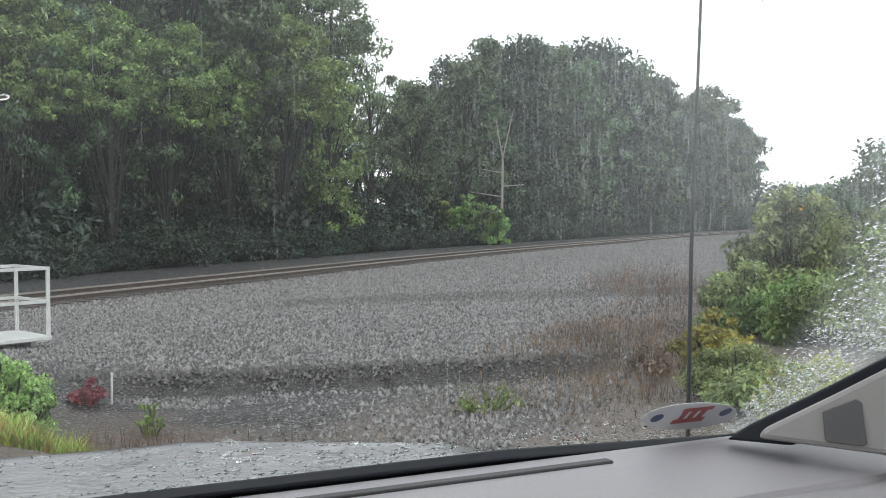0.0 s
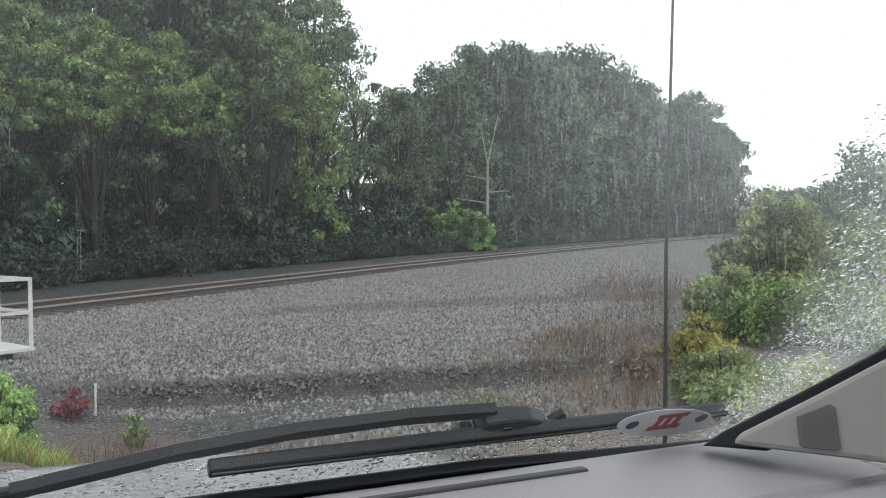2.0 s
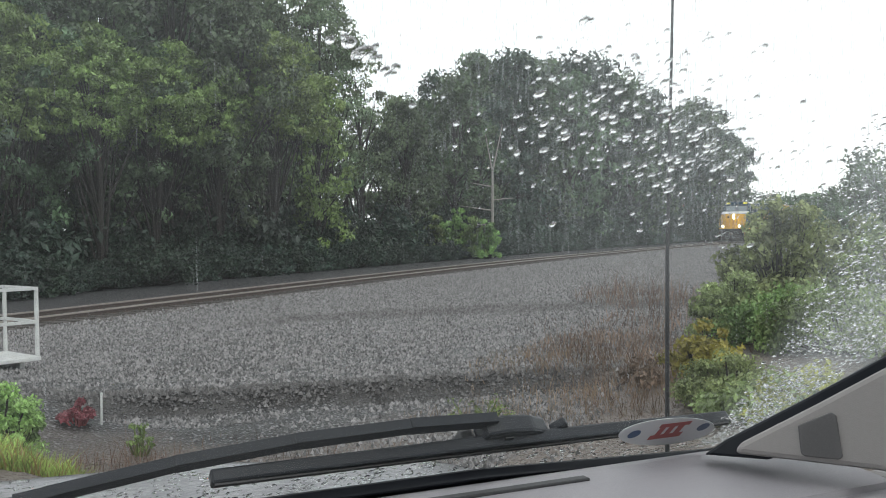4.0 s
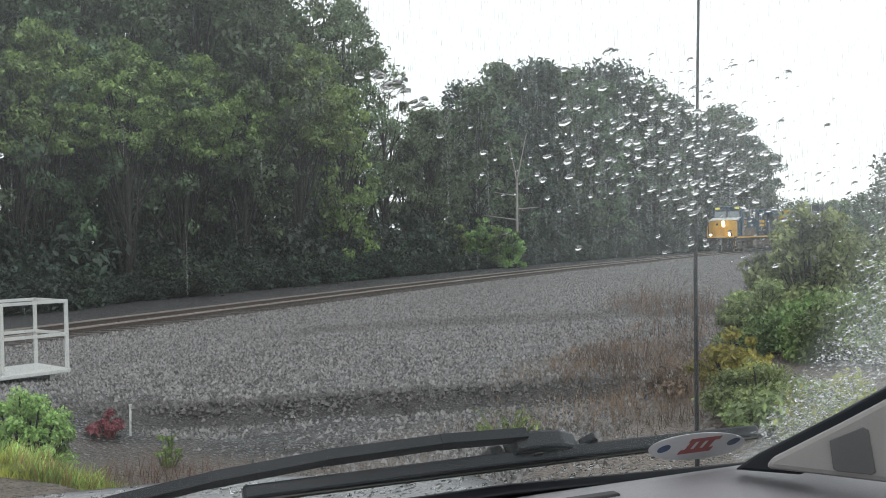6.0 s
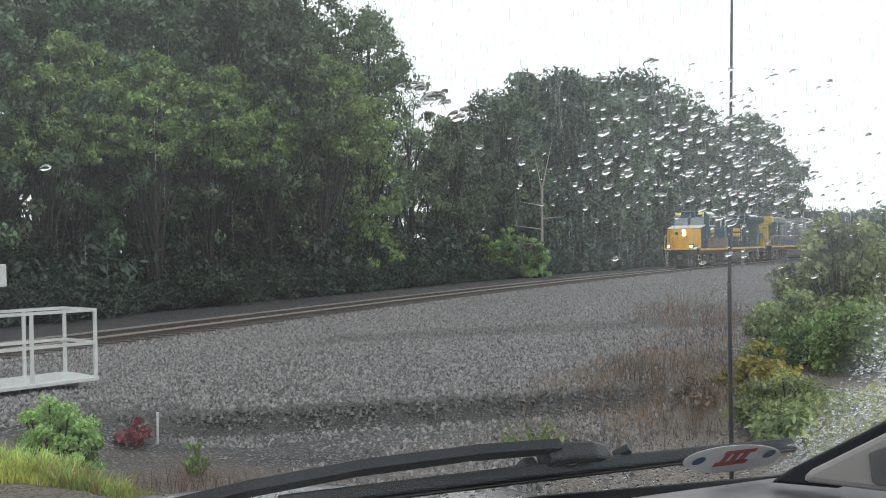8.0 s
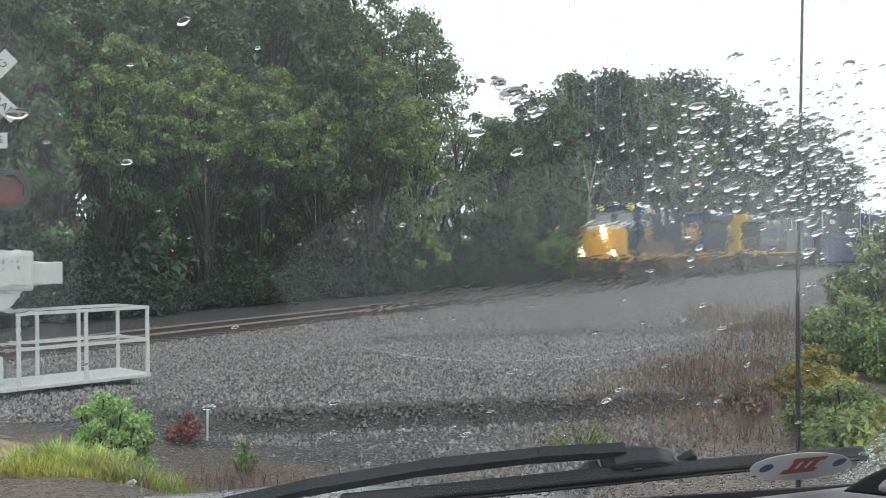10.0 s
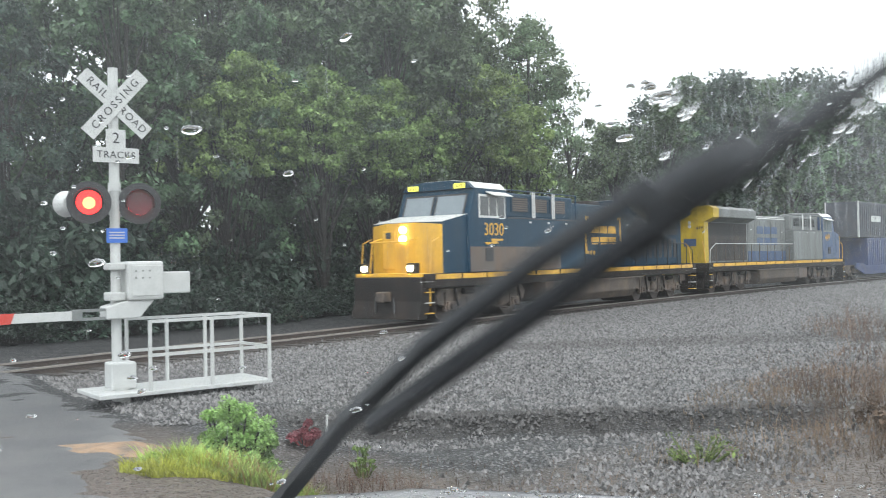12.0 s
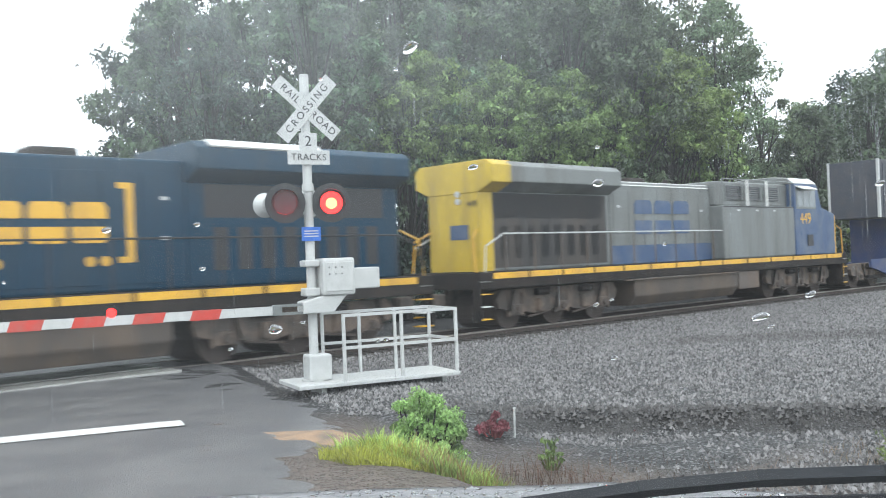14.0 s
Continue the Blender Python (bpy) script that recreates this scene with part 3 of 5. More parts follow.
# ---- plants ----
def leaf_cloud(rng, centres, radii, per, size, up=0.5):
    """Small pointed leaves, two triangles each folded along the rib, gathered in clumps."""
    n = len(centres) * per
    c = np.repeat(centres, per, axis=0)
    r = np.repeat(radii, per)[:, None]
    d = rng.normal(0, 1, (n, 3))
    d /= np.linalg.norm(d, axis=1)[:, None]
    p = c + d * r * rng.random((n, 1)) ** 0.45 * np.array([1, 1, 0.72])
    nrm = d * 0.7 + rng.normal(0, 0.6, (n, 3)) + np.array([0, 0, up])
    nrm /= np.linalg.norm(nrm, axis=1)[:, None]
    t = np.cross(nrm, rng.normal(0, 1, (n, 3)))
    t /= np.linalg.norm(t, axis=1)[:, None] + 1e-9
    t[:, 2] -= 0.35
    b = np.cross(nrm, t)
    s = size * rng.uniform(0.6, 1.4, (n, 1))
    V = np.stack([p - t * s, p - b * s * 0.5 + nrm * s * 0.12, p + t * s, p + b * s * 0.5 + nrm * s * 0.12], 1).reshape(-1, 3)
    F = (np.array([(0, 1, 2), (0, 2, 3)])[None] + 4 * np.arange(n)[:, None, None]).reshape(-1, 3)
    return V, F


def tree_model(seed, h, rad, clumps, per, base=0.25, mat="leaf", size=0.2, bark="bark", tuft=1.0):
    """A tree of height h: a tapered trunk with limbs and a crown of leaf clumps from base * h up."""
    rng = np.random.default_rng(seed)
    t = new("tree")
    bm = bmesh.new()
    lean = rng.normal(0, 0.03, 2)
    pts = [Vector((lean[0] * z + 0.15 * math.sin(z * 0.5 + seed), lean[1] * z + 0.15 * math.cos(z * 0.4), z)) for z in np.linspace(-0.4, h * 0.85, 7)]
    rs = np.linspace(h * 0.017, 0.04, 7)
    for a, b, r0, r1 in zip(pts, pts[1:], rs, rs[1:]):
        rod(a, b, r0, 8, r1, bm)
    cs, rr = [], []
    for i in range(clumps):
        f = rng.random() ** 0.8
        z = h * (base + (1 - base) * f)
        env = rad * (math.sin(math.pi * min(1, 0.12 + 0.88 * f)) ** 0.55) * (0.75 + 0.25 * math.sin(3 * f * 6 + seed))
        a = rng.uniform(0, 6.283)
        q = env * (0.35 + 0.65 * rng.random() ** 0.5) * (1 + 0.25 * math.sin(2 * a + seed) )
        cs.append((q * math.cos(a) + lean[0] * z, q * math.sin(a) + lean[1] * z, z - 0.25 * q))
        rr.append(rng.uniform(0.45, 1.1) * rad * 0.25)
        if i % 5 == 0:
            k = min(5, int(f * 5))
            rod(pts[k], cs[-1], h * 0.006, 5, 0.015, bm)
    part("trunk", bm, M[bark], t)
    V, F = leaf_cloud(rng, np.array(cs), np.array(rr) * tuft, per, size)
    mesh_np("crown", V, F, M[mat], t)
    return t


def shrub_model(seed, h, rad, clumps, per, mat, size, name="shrub", stem="bark"):
    rng = np.random.default_rng(seed)
    t = new(name)
    bm = bmesh.new()
    cs, rr = [], []
    for i in range(clumps):
        a, q, f = rng.uniform(0, 6.283), rad * rng.random() ** 0.5, rng.random()
        top = h * (1 - 0.6 * (q / rad) ** 2)
        cs.append((q * math.cos(a), q * math.sin(a), max(0.1, top * (0.15 + 0.85 * f))))
        rr.append(rng.uniform(0.16, 0.34) * rad)
        rod((q * 0.2 * math.cos(a), q * 0.2 * math.sin(a), -0.1), cs[-1], 0.015 + 0.006 * h, 5, 0.008, bm)
    part("stems", bm, M[stem], t)
    V, F = leaf_cloud(rng, np.array(cs), np.array(rr), per, size)
    mesh_np("foliage", V, F, M[mat], t)
    return t


def place(model, x, y, turn, label, category, group="", z=None):
    z = float(ground_z(x, y)[0]) if z is None else z
    return tagged(copy_thing(model, pose(x, y, z, 0, 0, turn)), label, category, group)


def drop_model(t):
    for o in (*t.children_recursive, t):
        bpy.data.objects.remove(o)


def stalks(rng, n, cx, cy, rx, ry, h, mat, name, label, width=0.02, lean=0.35):
    """Upright blades or dry stems over an oval patch, one tapering strip each."""
    a, q = rng.uniform(0, 6.283, n), np.sqrt(rng.random(n))
    x, y = cx + rx * q * np.cos(a), cy + ry * q * np.sin(a)
    z = ground_z(x, y) - 0.02
    hh = h * rng.uniform(0.45, 1.15, n) * (1 - 0.5 * q ** 2)
    hh *= 0.5 + 0.75 * np.abs(np.sin(x * 6.3 + 2 * np.sin(y * 4)) * np.cos(y * 7.1 + x * 2)) + rng.normal(0, 0.1, n)
    t, w = rng.uniform(0, 6.283, n), width * rng.uniform(0.6, 1.4, n)
    lx, ly = rng.normal(0, lean, n) * hh, rng.normal(0, lean, n) * hh
    c, s = np.cos(t) * w, np.sin(t) * w
    V = np.stack([np.stack([x - c, y - s, z], -1), np.stack([x + c, y + s, z], -1),
                  np.stack([x + c * 0.7 + lx * 0.4, y + s * 0.7 + ly * 0.4, z + hh * 0.6], -1), np.stack([x - c * 0.7 + lx * 0.4, y - s * 0.7 + ly * 0.4, z + hh * 0.6], -1),
                  np.stack([x + lx, y + ly, z + hh], -1)], 1).reshape(-1, 3)
    F = (np.array([(0, 1, 2), (0, 2, 3), (3, 2, 4)])[None] + 5 * np.arange(n)[:, None, None]).reshape(-1, 3)
    ob = mesh_np(name, V, F, M[mat])
    return tagged(ob, label, "grass", kind="stuff")


def polar(b, r):
    """The place at a bearing (degrees left of +y) and range from the car."""
    return -r * math.sin(radians(b)), r * math.cos(radians(b))


def woods():
    rng = np.random.default_rng(11)
    mats = ("leaf", "leaf_dark", "leaf", "leaf_olive", "leaf_edge")
    big = [tree_model(i, 16, 4.4 + 0.5 * (i % 2), 130, 115, 0.2 if m != "leaf_edge" else 0.62, m, 0.125, tuft=0.68) for i, m in enumerate(mats)]
    coarse = [tree_model(20 + i, 16, 4.4 + 0.5 * (i % 2), 120, 50, 0.08, m, 0.19) for i, m in enumerate(mats)]
    thin = [tree_model(30 + i, 16, 4.3, 64, 85, 0.3, "leaf_thin", 0.115, tuft=0.85) for i in range(2)]
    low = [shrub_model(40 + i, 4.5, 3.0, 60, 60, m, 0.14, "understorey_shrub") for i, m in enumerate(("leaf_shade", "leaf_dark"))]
    far = shrub_model(44, 4.5, 3.0, 70, 90, "leaf", 0.1, "distant_tree")
    lab = {"leaf": "tall deciduous tree in full green leaf", "leaf_dark": "tall dark green deciduous tree in full leaf", "leaf_edge": "bright green tree at the edge of the wood", "leaf_olive": "tall olive green deciduous tree in full leaf"}

    # the skyline: bearing from the road, degrees left of +y, and the elevation of the tree tops
    sky_b = [-21, -19.3, -18.6, -16.5, -14, -12.6, -10, -7.5, -4, -1, 1.2, 3, 4.5, 8, 12, 20, 30, 36, 40, 43, 45, 47]
    sky_e = [1.2, 3.0, 4.9, 7.6, 8.2, 9.2, 10.8, 11.5, 11.0, 10.2, 8.6, 10.4, 14.2, 16.5, 18, 20, 19.5, 18.5, 17, 14.5, 11, 6]

    def tree(k, x, y, h, group):
        kind = big if math.hypot(x, y) < 56 else coarse
        if k < 2 and 3.2 < math.degrees(math.atan2(-x, y)) < 11.5:
            kind = thin
        kind[k].scale = (h / 16 * rng.uniform(0.9, 1.15),) * 2 + (h / 16,)
        place(kind[k], x, y, rng.uniform(0, 360), lab[mats[k]], "tree", group)

    def top(x, y):
        r = math.hypot(x, y)
        return EYE + 0.6 + r * math.tan(radians(float(np.interp(math.degrees(math.atan2(-x, y)), sky_b, sky_e))))

    # the wood along the far side of the line, staggered rows, with a dip between its nearer and its farther part
    # the hindmost row is unseen, added to block light from behind the wood
    for row, (d, gap) in enumerate(((-12.5, 4.0), (-17, 4.8), (-22.5, 6.0), (-29, 7.0))):
        s = -13.0
        while s < 150:
            p, b = line(s + rng.uniform(-1, 1), d + rng.uniform(-1.2, 1.2))
            b = math.degrees(math.atan2(-p.x, p.y))
            near = b > 3
            if row > 1 and 2.5 < b < 10.5:
                tree(int(rng.integers(4)), p.x, p.y, top(p.x, p.y) * 0.55, "trees of the wood")
                s += gap
                continue
            if (-17.6 < b < 0.2) or (3.7 < b < 41.5):
                h = min(top(p.x, p.y), 24) * (rng.uniform(0.86, 1.0) if row else rng.uniform(0.7, 0.95))
                tree(int(rng.integers(2 if 3.2 < b < 11.5 else 4)), p.x, p.y, h, "trees of the wood" if near else "trees of the farther wood")
            elif -19 < b < 43.5:
                tree(int(rng.integers(4)), p.x, p.y, top(p.x, p.y) * 0.86, "trees of the wood" if near else "trees of the farther wood")
            s += gap * rng.uniform(0.8, 1.2) * (1 if s < 45 else 1.25)
    for sl, d, h in ((9.4, -11.6, 9.8), (11.2, -12.0, 11.4), (13.6, -9.8, 10.4), (15.4, -11.8, 11.6), (17.6, -10.4, 10.2), (19.8, -11.6, 11.6),
                     (21.6, -10.0, 10.8), (23.8, -11.4, 12.8), (25.8, -9.8, 12.0), (28.0, -11.4, 13.4), (31.0, -10.6, 11.4)):
        p, b = line(sl, d)
        tree(4, p.x, p.y, h, "trees at the wood's edge")
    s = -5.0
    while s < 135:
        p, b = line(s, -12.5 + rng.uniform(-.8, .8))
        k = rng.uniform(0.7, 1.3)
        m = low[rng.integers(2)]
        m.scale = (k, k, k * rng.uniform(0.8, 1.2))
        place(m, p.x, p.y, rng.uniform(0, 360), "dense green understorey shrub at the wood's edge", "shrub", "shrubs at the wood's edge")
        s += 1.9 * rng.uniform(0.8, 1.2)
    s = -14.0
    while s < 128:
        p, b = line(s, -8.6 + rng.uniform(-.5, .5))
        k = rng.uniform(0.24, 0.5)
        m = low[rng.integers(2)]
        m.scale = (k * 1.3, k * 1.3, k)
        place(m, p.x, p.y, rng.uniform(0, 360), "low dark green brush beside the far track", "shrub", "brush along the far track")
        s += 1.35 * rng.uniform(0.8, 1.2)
    # distant trees beyond the bend and on this side of the line
    for b, r, h in ((-19.5, 190, 7), (-20.4, 170, 8.5), (-21.2, 175, 9), (-22.2, 172, 8), (-23.1, 168, 7), (-24.0, 140, 6.5), (-24.6, 140, 8.1), (-25.6, 135, 11), (-27, 130, 13), (-29, 130, 13), (-22.6, 140, 5.4), (-23.6, 120, 4.8),
                    (48.5, 150, 9), (50.5, 130, 8), (53, 120, 9), (56, 125, 10), (60, 120, 9), (64, 120, 9)):
        m = far
        m.scale = (h / 4.5 * 1.2, h / 4.5 * 1.2, h / 4.5)
        place(m, *polar(b, r), rng.uniform(0, 360), "distant leafy tree in the rain", "tree", "far trees")
    for m in (*big, *coarse, *thin, *low, far):
        drop_model(m)


def roadside_plants():
    rng = np.random.default_rng(21)
    def shrub(seed, b, r, h, rad, mat, label, clumps=50, per=70, size=0.06, name="shrub", cat="shrub"):
        m = shrub_model(seed, h, rad, clumps, per, mat, size, name, mat if name in ("weed", "red_plant") else "bark")
        x, y = polar(b, r)
        m.matrix_basis = pose(x, y, float(ground_z(x, y)[0]))
        tagged(m, label, cat)
    shrub(61, -20.5, 25, 2.8, 1.35, "leaf_fresh", "rounded green bush beside the railway bank", 110, 90, 0.07)
    shrub(62, -24.3, 27, 2.3, 1.5, "leaf_fresh", "light green bush beside the railway bank", 90, 90, 0.07)
    shrub(63, -27, 24, 2.2, 1.6, "leaf_edge", "green bush beside the railway bank", 80, 80, 0.07)
    shrub(64, -18.0, 17.5, 1.2, 0.75, "leaf_fresh", "low green bush among dry weeds", 90, 110, 0.037)
    shrub(65, -20.8, 17, 1.0, 1.1, "leaf_edge", "tangled dark green bramble", 110, 110, 0.035)
    shrub(66, -24, 16, 1.2, 1.2, "leaf_edge", "green bramble by the road", 110, 110, 0.035)
    shrub(67, -16.2, 13, 0.75, 0.55, "leaf_yellow", "yellowing low shrub beside dry weeds", 40, 70, 0.04)
    shrub(68, -17.9, 11, 0.62, 0.6, "leaf_fresh", "fresh light green shrub by the road", 90, 140, 0.023)
    shrub(69, -20.5, 10.5, 0.5, 0.8, "leaf_fresh", "light green weeds by the road", 60, 80, 0.04)
    shrub(70, -24.0, 10, 0.6, 0.9, "leaf_yellow", "yellow-green weeds by the road", 60, 80, 0.04)
    for k, (b, r, h, rad) in enumerate(((0.1, 67.5, 3.6, 0.9), (-0.5, 68.0, 2.8, 1.0), (-1.4, 68.5, 4.2, 1.0), (-2.4, 68, 3.0, 1.3), (-3.2, 67.5, 3.2, 0.9))):
        shrub(90 + k, b, r, h, rad, "leaf_young", "bright green sapling before the wood", 60, 80, 0.1)
    shrub(72, 25.4, 9.4, 0.85, 0.42, "leaf_sapling", "bright green leafy shrub in the verge", 60, 210, 0.02)
    shrub(73, 21.2, 11.75, 0.27, 0.19, "leaf_red", "small red-leaved plant on the gravel", 26, 50, 0.03, "red_plant", "plant")
    shrub(74, -2.6, 11.0, 0.45, 0.42, "leaf_edge", "thin yellow-green weed clump on the mud", 20, 16, 0.022, "weed", "plant")
    shrub(75, 17.8, 10.2, 0.34, 0.16, "leaf_edge", "small yellow-green weed on the mud", 14, 22, 0.022, "weed", "plant")
    shrub(76, -12.6, 12.6, 0.5, 0.3, "stalk", "dull red-brown dry weed", 20, 30, 0.035, "weed", "plant")
    for b, r, rx, h, mat, n, lb in ((25.6, 8.3, 0.85, 0.27, "leaf_light", 4800, "fresh green grass tuft on the verge"), (28.2, 8.1, 0.6, 0.2, "leaf_yellow", 3000, "yellowing grass on the verge"),
                                    (22.6, 8.5, 0.5, 0.24, "leaf_light", 1400, "tall green grass on the verge"), (24.5, 8.1, 0.6, 0.3, "straw", 700, "dry straw-coloured grass on the verge"), (18.5, 9.6, 0.8, 0.42, "stalk", 260, "dry brown weed stems on the mud"),
                                    (-12.5, 26, 1.7, 1.0, "stalk", 700, "tall brown dry weeds on the bank, thin"), (-12.0, 14.5, 1.6, 0.4, "stalk", 2600, "brown dry weeds on the mud"), (-8.0, 13.0, 1.4, 0.25, "stalk", 1500, "low brown dry weeds on the mud"), (-9.0, 18, 1.4, 0.35, "stalk", 160, "brown dry weeds on the gravel"),
                                    (-15.0, 19, 1.6, 0.5, "stalk", 700, "brown dry weeds on the gravel"), (-4.0, 11.2, 1.2, 0.3, "stalk", 300, "thin dry weeds on the mud"), (10, 9.8, 1.6, 0.22, "stalk", 300, "thin dry weeds on the mud")):
        x, y = polar(b, r)
        stalks(rng, n, x, y, rx, rx * (0.6 if r < 12 else 2.2), h, mat, "verge_grass" if "grass" in lb else "dry_weeds", lb, 0.0065 if "grass" in lb else 0.0035 if r < 12 else 0.006)
    # bare dead tree
    t = thing("dead_tree", "bare pale dead tree with a forked top", "tree", pose(*polar(-3.5, 70), -0.7))
    bm = rod((0, 0, -0.3), (0.1, 0, 6.9), 0.13, 8, 0.08)
    rod((0.1, 0, 6.9), (-0.4, 0.1, 9.8), 0.06, 6, 0.025, bm)
    rod((0.1, 0, 6.9), (0.9, -0.1, 10.5), 0.065, 6, 0.025, bm)
    for z, dx, dz in ((4.0, -2.4, 0.4), (4.8, 1.7, 0.13), (5.8, -1.6, 0.33), (2.9, -2.0, 0.07)):
        rod((0.08, 0, z), (dx, 0.2, z + dz), 0.06, 5, 0.02, bm)
    part("trunk", bm, M["pale_bark"], t)
    x, y = polar(19.9, 11.8)
    z = float(ground_z(x, y)[0])
    s = thing("marker_stake", "thin white marker stake standing in the gravel", "stake", pose(x, y, z, 0, 0, 20))
    part("rod", rod((0, 0, -0.1), (0.01, 0, 0.36), 0.014, 8), M["white"], s)
    part("cap", rod((0.01, 0, 0.36), (0.01, 0, 0.385), 0.018, 8), M["white"], s)
    x, y = polar(31.2, 9.7)
    bm = bmesh.new()
    n = 22
    ring = [bm.verts.new((x + 1.0 * (1 + 0.22 * math.sin(3 * a) + 0.15 * math.sin(7 * a + 1)) * math.cos(a), y + 0.55 * (1 + 0.2 * math.sin(5 * a)) * math.sin(a), 0)) for a in [6.283 * i / n for i in range(n)]]
    mid = bm.verts.new((x, y, 0))
    for v in (*ring, mid):
        v.co.z = float(ground_z(v.co.x, v.co.y)[0]) + (0.08 if v is mid else -0.004)
    for i in range(n):
        bm.faces.new((ring[i], ring[(i + 1) % n], mid))
    tagged(part("soil_patch", bm, M["soil"]), "bare orange-brown soil patch at the road edge", "soil", kind="structure")


# ---- locomotive ----
def text(name, body, size, m, mat, parent, label="", spacing=1.0, align="CENTER", extrude=0.003):
    c = bpy.data.curves.new(name, "FONT")
    c.body, c.size, c.extrude, c.align_x, c.align_y, c.space_character = body, size, extrude, align, "CENTER", spacing
    c.materials.append(mat)
    tmp = bpy.data.objects.new(name, c)
    me = bpy.data.meshes.new_from_object(tmp)
    bpy.data.objects.remove(tmp)
    ob = new(name, me)
    ob.parent = parent
    ob.matrix_basis = m
    return tagged(ob, label)


def logo(parent, x, y, z, h, mat, side=1, boxed=True):
    """The railway's mark as plain blocks on the side of a hood."""
    w = h * 0.95
    def blk(pts, name="logo_block"):
        bm = prism([(x + a * side, z + b) for a, b in pts], y, y + 0.014, "y")
        part(name, bm, mat, parent)
    g = h / 2
    for c in (1.06, 0.0, -1.06):
        for up in (1, -1):
            blk([(w * (c + 0.46), up * g * 0.75), (w * (c + 0.36), up * g), (w * (c - 0.36), up * g), (w * (c - 0.46), up * g * 0.75), (w * (c - 0.46), up * g * 0.2), (w * (c + 0.46), up * g * 0.2)])
    if boxed:
        for sg in (-1, 1):
            e = w * 2.25 * sg
            blk([(e, h * 1.0), (e - sg * 0.42 * h, h * 1.0), (e - sg * 0.42 * h, h * 0.85), (e - sg * 0.2 * h, h * 0.85), (e - sg * 0.2 * h, -h * 0.85), (e - sg * 0.42 * h, -h * 0.85), (e - sg * 0.42 * h, -h), (e, -h)], "logo_bracket")
        for a in (w * 1.6, w * 1.25, -w * 1.05, -w * 1.45):
            part("logo_dot", rod((x + a * side, y, z - h * 0.95), (x + a * side, y + 0.012, z - h * 0.95), h * 0.13, 12), mat, parent)


def bogie(t, x, axles):
    """A three- or two-axle truck with side frames, springs and wheels."""
    half = axles[-1] + 0.75
    b = part("bogie", box(x - half * 0.8, x + half * 0.8, -0.7, 0.7, 0.6, 0.95, 0.05), M["truck"], t, "rust-brown steel bogie")
    for y0, y1 in ((0.95, 1.12), (-1.12, -0.95)):
        pts = [(-half, 0.85), (-half + 0.2, 1.1), (half - 0.2, 1.1), (half, 0.85), (half - 0.1, 0.6)]
        low = []
        for a, c in zip(axles[::-1], axles[::-1][1:]):
            m = (a + c) / 2
            low += [(a + 0.22, 0.5), (a - 0.22, 0.5), (m + 0.25, 0.38), (m - 0.25, 0.38)]
        low += [(axles[0] + 0.22, 0.5), (axles[0] - 0.22, 0.5)]
        pts += low + [(-half + 0.1, 0.6)]
        part("side_frame", prism([(x + a, c) for a, c in pts], y0, y1, "y", 0.015), M["truck"], b)
    for a in axles:
        part("wheel", rod((x + a, -0.82, 0.51), (x + a, 0.82, 0.51), 0.51, 24), M["rail"], b)
        for s in (1, -1):
            part("axle_box", box(x + a - 0.2, x + a + 0.2, s * 1.05 - 0.14, s * 1.05 + 0.14, 0.38, 0.68, 0.03), M["truck"], b)
            part("axle_cap", rod((x + a, s * 1.19, 0.52), (x + a, s * 1.25, 0.52), 0.11, 12, 0.08), M["rail"], b)
            for d in (-0.27, 0.27):
                part("pedestal", box(x + a + d - 0.045, x + a + d + 0.045, s * 1.09 - 0.07, s * 1.09 + 0.07, 0.34, 0.98, 0.01), M["truck"], b)
            part("damper", rod((x + a - 0.34, s * 1.2, 0.5), (x + a - 0.16, s * 1.2, 1.08), 0.04, 8), M["black"], b)
    for s in (1, -1):
        for a, c in zip(axles, axles[1:]):
            m = (a + c) / 2
            part("brake_beam", rod((x + m - 0.5, s * 1.14, 0.3), (x + m + 0.5, s * 1.14, 0.42), 0.035, 6), M["rail"], b)
            part("spring", rod((x + m, s * 1.16, 0.45), (x + m, s * 1.16, 0.8), 0.13, 10), M["truck"], b)
            part("brake_cylinder", rod((x + m - 0.2, s * 1.2, 0.98), (x + m + 0.35, s * 1.2, 0.98), 0.1, 10), M["black"], b)


def bars(t, pts, r, mat, name="handrail", label=""):
    bm = bmesh.new()
    for a, b in zip(pts, pts[1:]):
        rod(a, b, r, 6, None, bm)
    return part(name, bm, mat, t, label)


def lengthen(t, start=1.6, end=6.0, by=0.9):
    """Draws the machine room behind the cab out; cab, nose and leading bogie move forward with it."""
    def to(x):
        return x if x < start else x + by * min(1.0, (x - start) / (end - start))
    done = set()
    for o in t.children_recursive:
        if abs(o.matrix_basis.translation.x) > 0.01:
            o.location.x = to(o.location.x)
        elif o.data and o.data.name not in done:
            done.add(o.data.name)
            whole = o.name.split(".")[0] in ("bogie", "wheel", "axle_box", "axle_cap", "pedestal", "damper", "brake_beam", "side_frame", "spring", "brake_cylinder", "lettering")
            k = to(7.0) - 7.0 if whole and o.data.vertices[0].co.x > 2 else 0
            for v in o.data.vertices:
                v.co.x = v.co.x + k if whole else to(v.co.x)


